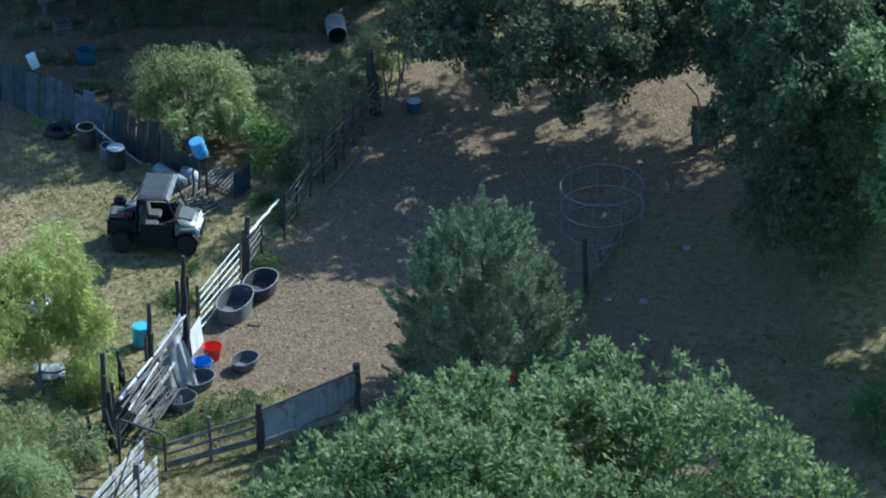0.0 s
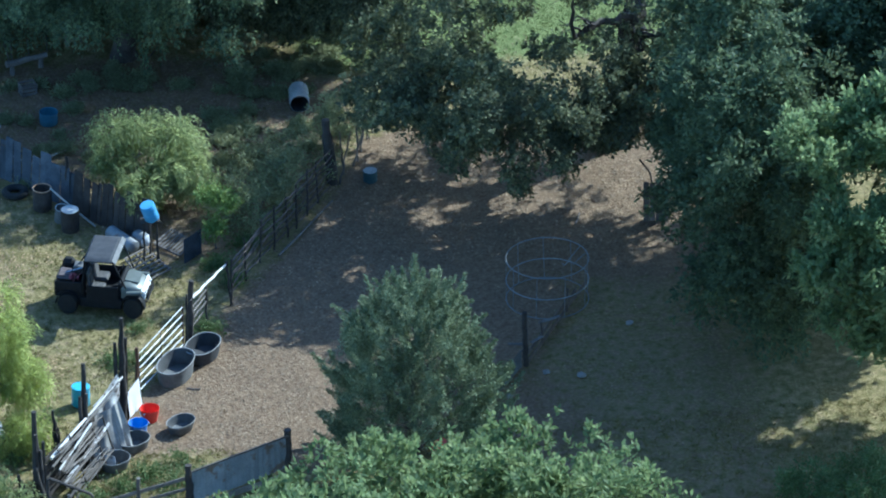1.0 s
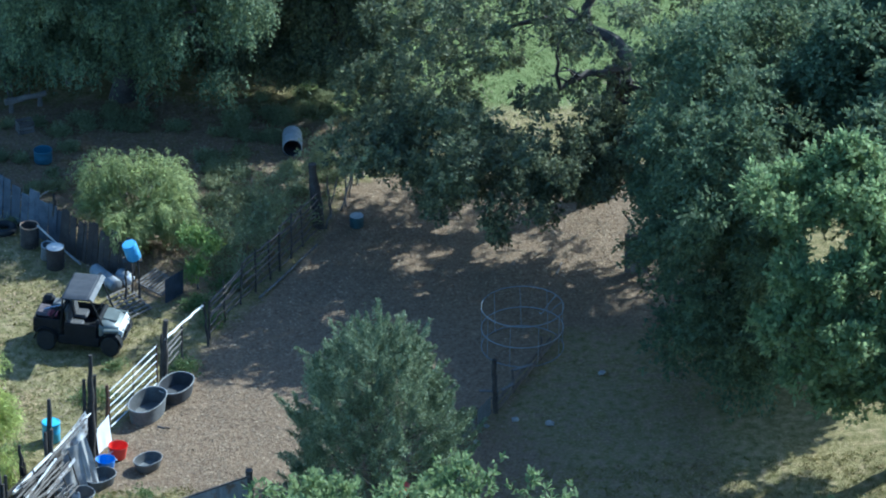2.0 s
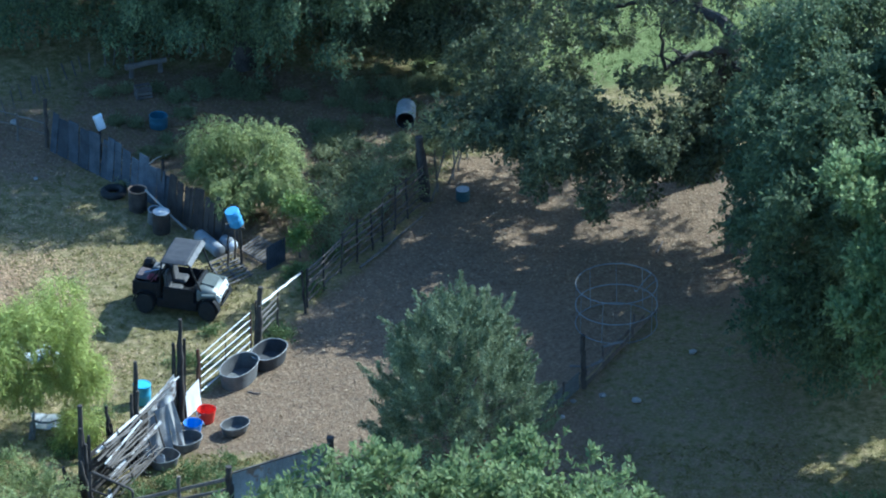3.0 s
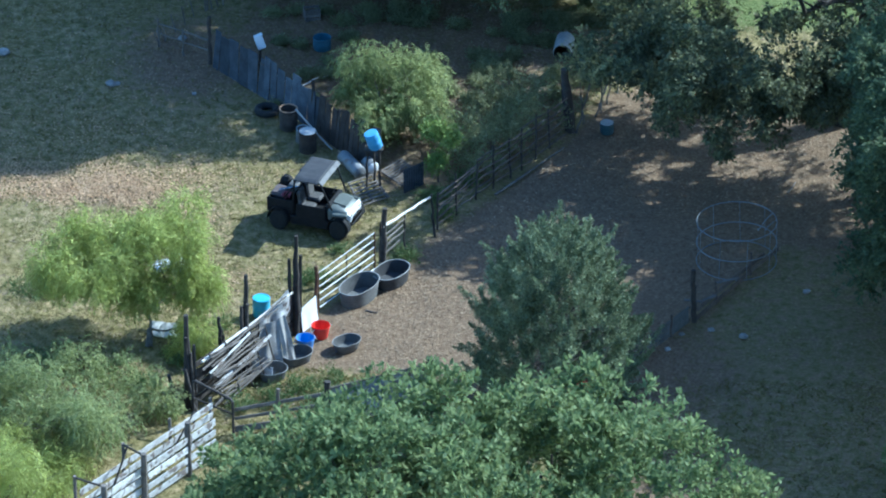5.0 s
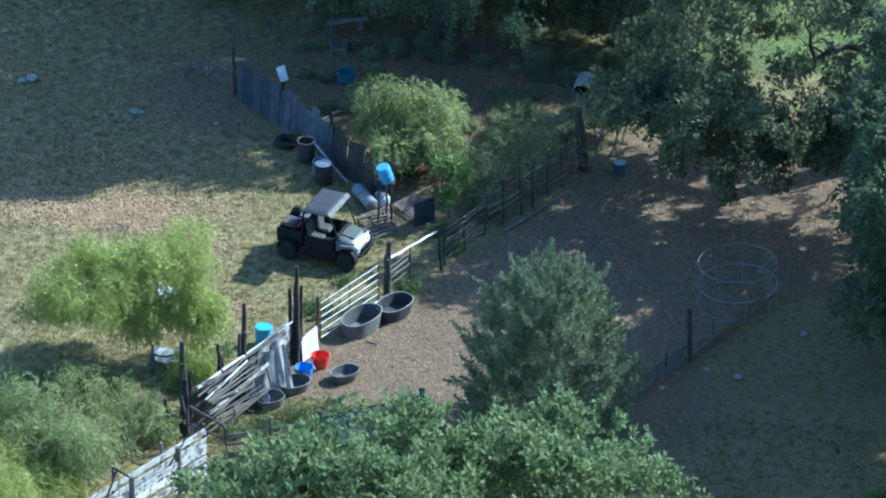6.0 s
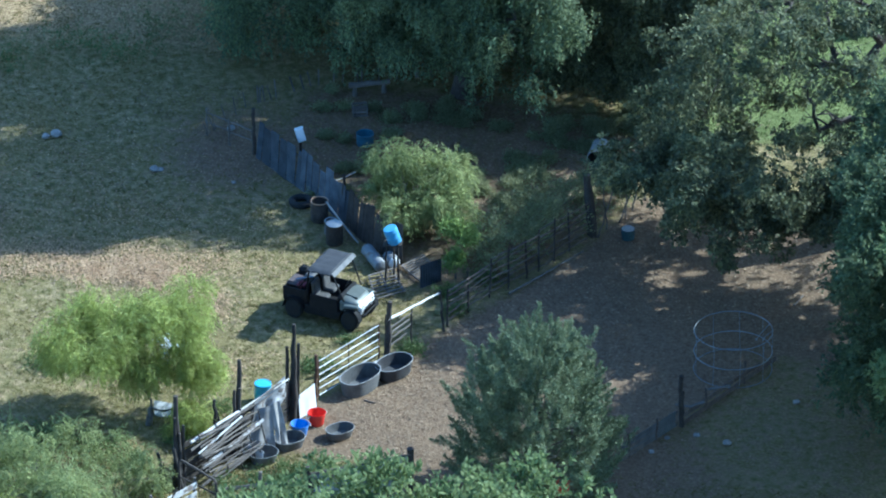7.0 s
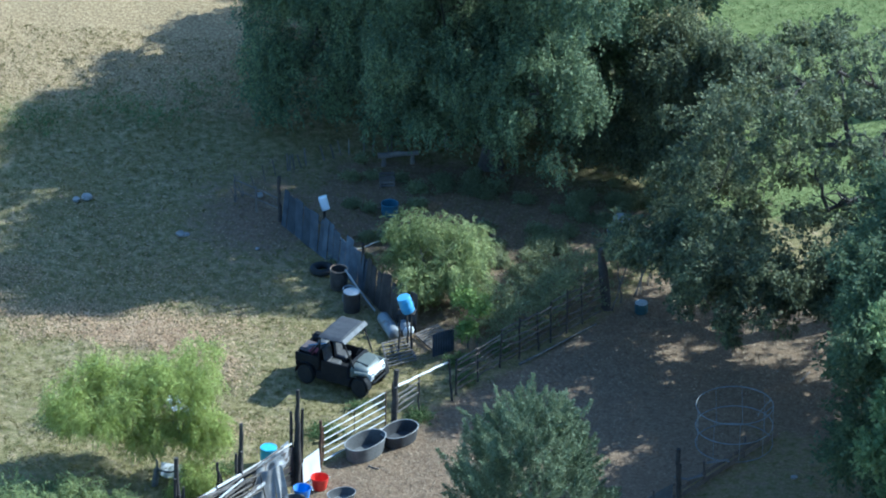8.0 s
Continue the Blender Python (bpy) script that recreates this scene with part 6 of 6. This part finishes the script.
    for j in range(ny + 1):
        for i in range(nx + 1):
            x, y = -0.52 + 0.96 * i / nx, -0.84 + 1.68 * j / ny
            e = max(abs(x + 0.04) / 0.48, abs(y) / 0.84)
            rib = -0.02 if j in (5, 11) else 0.0
            verts.append((x, y, 1.90 + 0.04 * (1 - (y / 0.84) ** 2) - (0.05 if e > 0.97 else 0) + rib))
    w = nx + 1
    m = len(verts)
    verts += [(x, y, z - 0.03) for x, y, z in verts]
    for j in range(ny):
        for i in range(nx):
            q = (j * w + i, j * w + i + 1, (j + 1) * w + i + 1, (j + 1) * w + i)
            faces += [q, tuple(v + m for v in q[::-1])]
    rim = [i for i in range(nx)] + [j * w + nx for j in range(ny)] + [ny * w + i for i in range(nx, 0, -1)] + [j * w for j in range(ny, 0, -1)]
    for a, b in zip(rim, rim[1:] + rim[:1]):
        faces.append((b, a, a + m, b + m))
    part("roof", Geo().add(verts, faces), ROOF_GREY, t, "grey moulded roof", 30)
    part("visor", Geo().box(pose(0.51, 0, 1.845, 0, 38, 0), 0.17, 1.64, 0.025, 0.006), TUB_GREY, t, "grey visor at the roof's front edge")
    # wheels
    r, wd = 0.33, 0.24
    prof = [(r * 0.55, -wd / 2), (r * 0.88, -wd / 2), (r * 0.98, -wd * 0.36), (r, -wd * 0.2), (r, wd * 0.2), (r * 0.98, wd * 0.36), (r * 0.88, wd / 2), (r * 0.55, wd / 2)]
    tyre = Geo().lathe(prof, 28)
    for k in range(28):
        a = 2 * math.pi * k / 28
        for s in (-1, 1):
            c = Matrix.Rotation(a, 4, "Z") @ I((r, 0, s * wd * 0.22)) @ Matrix.Rotation(0.35 * s, 4, "X")
            tyre.box(c, 0.035, 0.035, wd * 0.42, 0.006)
    rim_g = Geo().lathe([(0.0005, -wd * 0.30), (r * 0.2, -wd * 0.32), (r * 0.45, -wd * 0.2), (r * 0.56, -wd * 0.48), (r * 0.58, -wd * 0.46), (r * 0.58, wd * 0.46), (r * 0.5, wd * 0.3), (0.0005, wd * 0.28)], 24)
    tyre_mesh, rim_mesh = mesh_of("tyre", tyre, TYRE, 40), mesh_of("rim", rim_g, PALE_STEEL, 40)
    for x in (1.10, -1.15):
        for s in (-1, 1):
            hub = new("wheel", mesh_of("hub", Geo().tube([(0, 0, -0.06), (0, 0, 0.06)], 0.05, 10), BLACK_PLASTIC))
            hub.parent = t
            hub.matrix_basis = pose(x, s * 0.64, r, 90 * s, 0, 0)
            part("tyre", tyre_mesh, None, hub)
            part("rim", rim_mesh, None, hub)


utility_vehicle()


# ---- small things ----
def stone(x, y, size, label, seed):
    rng = np.random.default_rng(seed)
    bm = bmesh.new()
    bmesh.ops.create_icosphere(bm, subdivisions=2, radius=size)
    for v in bm.verts:
        v.co *= 1 + rng.uniform(-0.18, 0.18)
        v.co.z *= 0.55
    me = bpy.data.meshes.new("stone")
    bm.to_mesh(me)
    bm.free()
    me.materials.append(STONE)
    ob = tagged(new("stone", me), label, "stone", "loose stones")
    ob.matrix_basis = pose(x, y, size * 0.35)


stone(-7.94, 15.68, 0.17, "pale stone lying in the shaded grass", 1)
stone(-7.75, 15.72, 0.11, "small pale stone beside a larger one", 2)
stone(-11.62, 17.65, 0.20, "pale stone in dappled shade", 3)
stone(-11.95, 17.45, 0.14, "grey stone in dappled shade", 4)
stone(-5.9, 18.9, 0.15, "grey stone near the rail fence", 5)
stone(-5.2, 15.2, 0.08, "small pale stone by the plank fence", 6)
for k, (x, y) in enumerate(((11.0, 0.6), (11.9, 0.9), (12.9, 0.55), (10.6, -0.3), (14.8, 3.4))):
    stone(x, y, 0.10 + 0.02 * (k % 3), "pale rubble stone near the broken fence", 10 + k)


def feed_box():
    t = thing("white_feed_box", pose(-3.15, 16.5, 0), "white plastic box on a dark stake", "box")
    part("stake", Geo().tube(*wobbly((0, 0, -0.05), (0, 0, 1.05), 0.05, 0.045, 4, 0.01, random.Random(2)), 7), DARK_WOOD, t)
    part("body", Geo().box(pose(0, 0, 1.27, -10, -16, 15), 0.28, 0.2, 0.46, 0.03), WHITE_PLASTIC, t)
    part("lid", Geo().box(pose(-0.065, 0.04, 1.49, -10, -16, 15), 0.30, 0.22, 0.04, 0.015), WHITE_PLASTIC, t)


feed_box()


def crate():
    t = thing("wooden_crate", pose(-1.75, 20.5, 0, 0, 0, 15), "open wooden slat crate in deep shade", "crate")
    for k in range(3):
        z = 0.08 + 0.13 * k
        for s in (-1, 1):
            part("slat", Geo().beam((-0.25, s * 0.2, z), (0.25, s * 0.2, z), 0.018, 0.09), OLD_WOOD, t)
            part("slat", Geo().beam((s * 0.25, -0.2, z), (s * 0.25, 0.2, z), 0.018, 0.09), OLD_WOOD, t)
    part("base", Geo().beam((-0.25, 0, 0.02), (0.25, 0, 0.02), 0.4, 0.02), OLD_WOOD, t)


crate()


def upright_panel():
    t = thing("upright_panel", pose(16.55, 9.45, 0, 0, 0, -8), "grey wooden panel standing upright under the trees", "panel")
    for k in range(4):
        part("board", Geo().box(pose(-0.28 + 0.185 * k, 0.05, 0.66, -6, 0, 0), 0.175, 0.025, 1.32 - 0.03 * (k % 2), 0.006), OLD_WOOD, t)
    for z in (0.3, 1.05):
        part("batten", Geo().box(pose(0, 0.10 + 0.02 * z, z, -6, 0, 0), 0.72, 0.03, 0.09, 0.006), DARK_WOOD, t)
    pts = [(-0.25, 0.75, -0.05), (-0.2, 0.8, 0.35), (0.05, 0.9, 0.75), (0.0, 1.1, 1.1), (-0.3, 1.25, 1.5)]
    s = thing("bent_pipe", pose(16.55, 9.45, 0), "thin dark bent pipe standing beside a panel", "pipe")
    part("pipe", Geo().tube(pts, 0.03, 8), DARK_WOOD, s)


upright_panel()


def log_bench():
    t = thing("log_bench", pose(-1.65, 22.0, 0, 0, 0, 20), "low pale bench of split logs", "bench")
    part("seat", Geo().tube(*wobbly((-0.7, 0, 0.42), (0.7, 0, 0.42), 0.10, 0.09, 6, 0.015, random.Random(4)), 9), OLD_WOOD, t)
    for x in (-0.5, 0.5):
        part("leg", Geo().tube(*wobbly((x, 0, -0.05), (x, 0, 0.38), 0.09, 0.08, 3, 0.01, random.Random(6)), 8), OLD_WOOD, t)


log_bench()


# white things under the feathery tree
def wash_tub():
    t = thing("white_table", pose(-4.95, 2.95, 0, 0, 0, 25), "white plastic table under the feathery tree", "table")
    part("top", Geo().box(pose(0, 0, 0.7), 1.1, 0.75, 0.04, 0.015), WHITE_PLASTIC, t)
    for x in (-0.46, 0.46):
        for y in (-0.3, 0.3):
            part("leg", Geo().tube([(x, y, 0), (x * 0.95, y * 0.95, 0.69)], 0.025, 8), WHITE_PLASTIC, t)
    d = drum("white_bucket", pose(-4.75, 2.85, 0.722, 0, 0, 0), 0.19, 0.4, WHITE_PLASTIC, DARK_WOOD, "white bucket standing on the white table", 1, "", True, "bucket")
    return d


wash_tub()
crumpled("white_tarp_piece", [(-6.2, 4.9, 0.05), (-5.6, 4.8, 0.06), (-5.55, 4.4, 0.05), (-6.1, 4.3, 0.05)], WHITE_PLASTIC, "small white sheet lying behind the feathery tree", "sheet", 10, fold=0.03)
crumpled("ground_sheet", [(-5.35, 0.35, 0.20), (-4.45, 0.25, 0.18), (-4.35, -0.4, 0.05), (-5.2, -0.35, 0.06)], GREY_PLASTIC, "crumpled pale grey sheet lying under the tree", "sheet", 12, fold=0.03)
rnd = random.Random(300)
for k, (x, y, a, far) in enumerate(((-4.9, -4.2, 12, 1.0), (-4.7, -4.6, 8, 0.8), (2.2, 22.1, 60, 1.2), (-2.4, 16.0, 30, 0.9), (14.2, 9.9, 70, 0.7), (1.4, 1.5, -20, 0.4))):
    s = thing("fallen_stick", pose(x, y, 0.03, 0, 0, a), "grey fallen stick on the ground", "stick", "fallen sticks")
    part("stem", Geo().tube(*wobbly((-far / 2, 0, 0), (far / 2, 0, 0.03), 0.03, 0.02, 6, 0.02, rnd), 6), OLD_WOOD, s)


# ---- grass, litter and weeds ----
def scatter(rng, n, box):
    return rng.uniform(box[0], box[1], n), rng.uniform(box[2], box[3], n)


def grass_stuff(name, rng, n, box, keep, blades, h, w, mat, label):
    x, y = scatter(rng, n, box)
    bare, lawn, straw = cover_at(x, y)
    ok = rng.random(n) < keep(bare, lawn, straw)
    x, y = x[ok], y[ok]
    who = np.repeat(np.arange(len(x)), blades)
    m = len(who)
    base = np.stack([x[who] + rng.normal(size=m) * 0.05, y[who] + rng.normal(size=m) * 0.05, np.zeros(m)], -1)
    base[:, 2] = height_at(base[:, 0], base[:, 1]) - 0.01
    axis = unit(rng.normal(size=(m, 3)) * np.array([0.8, 0.8, 0.25]) + np.array([0, 0, 0.8]))
    size = rng.uniform(0.5, 1.3, m)
    q = leaf_quads(rng, base, axis, h * size, w * size, 0.5 * UP)
    return tagged(new(name, quads_mesh(name, q, mat)), label, "grass", kind="stuff")


grass_stuff("dry_grass", np.random.default_rng(401), 26000, (-18, 6, -14, 30), lambda b, l, s: (1 - b) ** 1.5 * (1 - l), 6, 0.11, 0.02, GRASS, "short dry yellow-green grass")
grass_stuff("lawn_grass", np.random.default_rng(402), 12000, (6, 26, 20, 40), lambda b, l, s: l, 5, 0.09, 0.025, LAWN, "bright green mown lawn grass")
grass_stuff("verge_grass", np.random.default_rng(403), 9000, (-3, 24, -14, -2), lambda b, l, s: (1 - b), 6, 0.16, 0.022, GRASS, "rough grass along the front of the pen")


def litter_stuff():
    rng = np.random.default_rng(404)
    x, y = scatter(rng, 95000, (-14, 19, -6, 22))
    bare, lawn, straw = cover_at(x, y)
    ok = (rng.random(len(x)) < 0.22 + 0.7 * bare) & ~((x > 9.0) & (y < 8.0) & (rng.random(len(x)) < 0.85))
    x, y = x[ok], y[ok]
    n = len(x)
    base = np.stack([x, y, height_at(x, y) + 0.008 + 0.01 * rng.random(n)], -1)
    axis = unit(rng.normal(size=(n, 3)) * np.array([1, 1, 0.18]))
    size = rng.uniform(0.5, 1.4, n)
    q = leaf_quads(rng, base, axis, 0.09 * size, 0.045 * size, 3.0 * UP)
    return tagged(new("leaf_litter", quads_mesh("leaf_litter", q, LITTER)), "dead brown leaves scattered on the soil", "litter", kind="stuff")


litter_stuff()
t = thing("fallen_branch", pose(-1.5, 16.4, 0), "pale bent branch lying behind the plank fence", "branch")
part("stem", Geo().tube(*wobbly((-2.6, 16.5, 0.03), (-1.9, 15.75, 0.05), 0.025, 0.022, 5, 0.03, random.Random(31)), 6), PALE_POLE, t, placed=True)
part("stem", Geo().tube(*wobbly((-1.9, 15.75, 0.05), (-0.9, 16.55, 0.09), 0.022, 0.012, 6, 0.05, random.Random(32)), 6), PALE_POLE, t, placed=True)


def straw_patch():
    """Drifts of dry leaves blown together on the grass."""
    rng = np.random.default_rng(405)
    spots = ((-8.6, 8.7, 1.1, 0.45, 1500), (-7.0, 8.9, 1.0, 0.5, 1600), (-6.6, 8.1, 0.6, 0.3, 500), (-4.7, 7.3, 0.6, 0.35, 420), (-4.3, 6.3, 0.5, 0.4, 220), (-13.5, 12.0, 0.9, 0.5, 500), (-10.6, 8.3, 0.8, 0.3, 350), (-3.2, 3.4, 0.6, 0.5, 260), (-10.5, 9.4, 2.4, 0.7, 1800), (-7.0, 9.6, 2.2, 0.6, 1800), (-13.5, 9.6, 1.8, 0.9, 1200), (-8.0, 12.5, 3.5, 1.6, 1300), (-11.0, 16.0, 3.5, 2.0, 900))
    base = np.concatenate([np.array([x, y, 0]) + rng.normal(size=(n, 3)) * np.array([sx, sy, 0]) for x, y, sx, sy, n in ((*w[:4], 2 * w[4]) for w in spots)])
    base[:, 1] += 0.25 * np.sin(2.3 * base[:, 0])
    n = len(base)
    base[:, 2] = height_at(base[:, 0], base[:, 1]) + 0.02 + 0.05 * rng.random(n)
    axis = unit(rng.normal(size=(n, 3)) * np.array([1, 1, 0.25]))
    size = rng.uniform(0.5, 1.4, n)
    q = leaf_quads(rng, base, axis, 0.075 * size, 0.035 * size, 3.0 * UP)
    return tagged(new("dry_leaf_drift", quads_mesh("dry_leaf_drift", q, STRAW_LITTER)), "straw-coloured dead leaves drifted on the grass", "litter", kind="stuff")


straw_patch()


def weed_patch(name, spots, seed, mat, label):
    rng = np.random.default_rng(seed)
    lobes = [(x, y, 0.12, r, r * 0.8, h) for x, y, r, h in spots]
    q, _ = sprays(rng, lobes, 160 * len(spots), 9, 0.16, 0.10, 0.03, 0.2, 0.0, 0.8, 0.4, 0.3, 0.02)
    return tagged(new(name, quads_mesh(name, q, mat)), label, "weeds", kind="stuff")


weed_patch("pen_weeds", [(-0.4, -3.2, 0.6, 0.3), (0.6, -2.6, 0.5, 0.25), (-1.2, -3.9, 0.7, 0.3), (0.4, -3.8, 0.9, 0.3), (1.6, -3.9, 0.8, 0.3), (2.6, -3.6, 0.7, 0.25), (-2.2, -4.4, 0.6, 0.35)], 501, LEAF_WEED, "green weeds along the front of the pen")
weed_patch("fence_weeds", [(2.3, 4.9, 0.5, 0.25), (3.3, 7.6, 0.5, 0.2), (0.2, 5.2, 0.4, 0.1), (2.9, 8.7, 0.6, 0.2), (-0.6, 3.4, 0.7, 0.15), (3.9, 9.8, 0.6, 0.2)], 502, LEAF_WEED, "green weeds growing along the fences")
weed_patch("tree_weeds", [(-4.2, -1.9, 0.7, 0.3), (-4.0, -0.6, 0.7, 0.3), (-3.2, 0.4, 0.6, 0.25), (-6.6, -2.6, 1.0, 0.35), (-8.2, -2.2, 1.0, 0.4), (-5.4, -3.2, 0.8, 0.3), (-9.2, 2.2, 0.9, 0.2)], 503, LEAF_WEED, "green weeds under the feathery tree")
weed_patch("field_edge_weeds", [(-12, 24, 1.6, 0.5), (-9.5, 25.5, 1.6, 0.6), (-14.5, 22.5, 1.6, 0.5), (-7.4, 26.5, 1.4, 0.7), (-10.5, 23.6, 1.4, 0.4), (-16, 21.5, 1.4, 0.4)], 504, LEAF_WEED, "green weeds at the edge of the dry field")
rnd = random.Random(505)
weed_patch("yard_weeds", [(rnd.uniform(-3, 8), rnd.uniform(14.5, 22), rnd.uniform(0.2, 0.5), rnd.uniform(0.06, 0.16)) for _ in range(70)] + [(7.6, 17.4, 0.4, 0.45), (8.8, 17.8, 0.35, 0.5), (6.4, 16.8, 0.4, 0.3)], 505, LEAF_BRUSH, "thin green weeds in the shaded back yard")
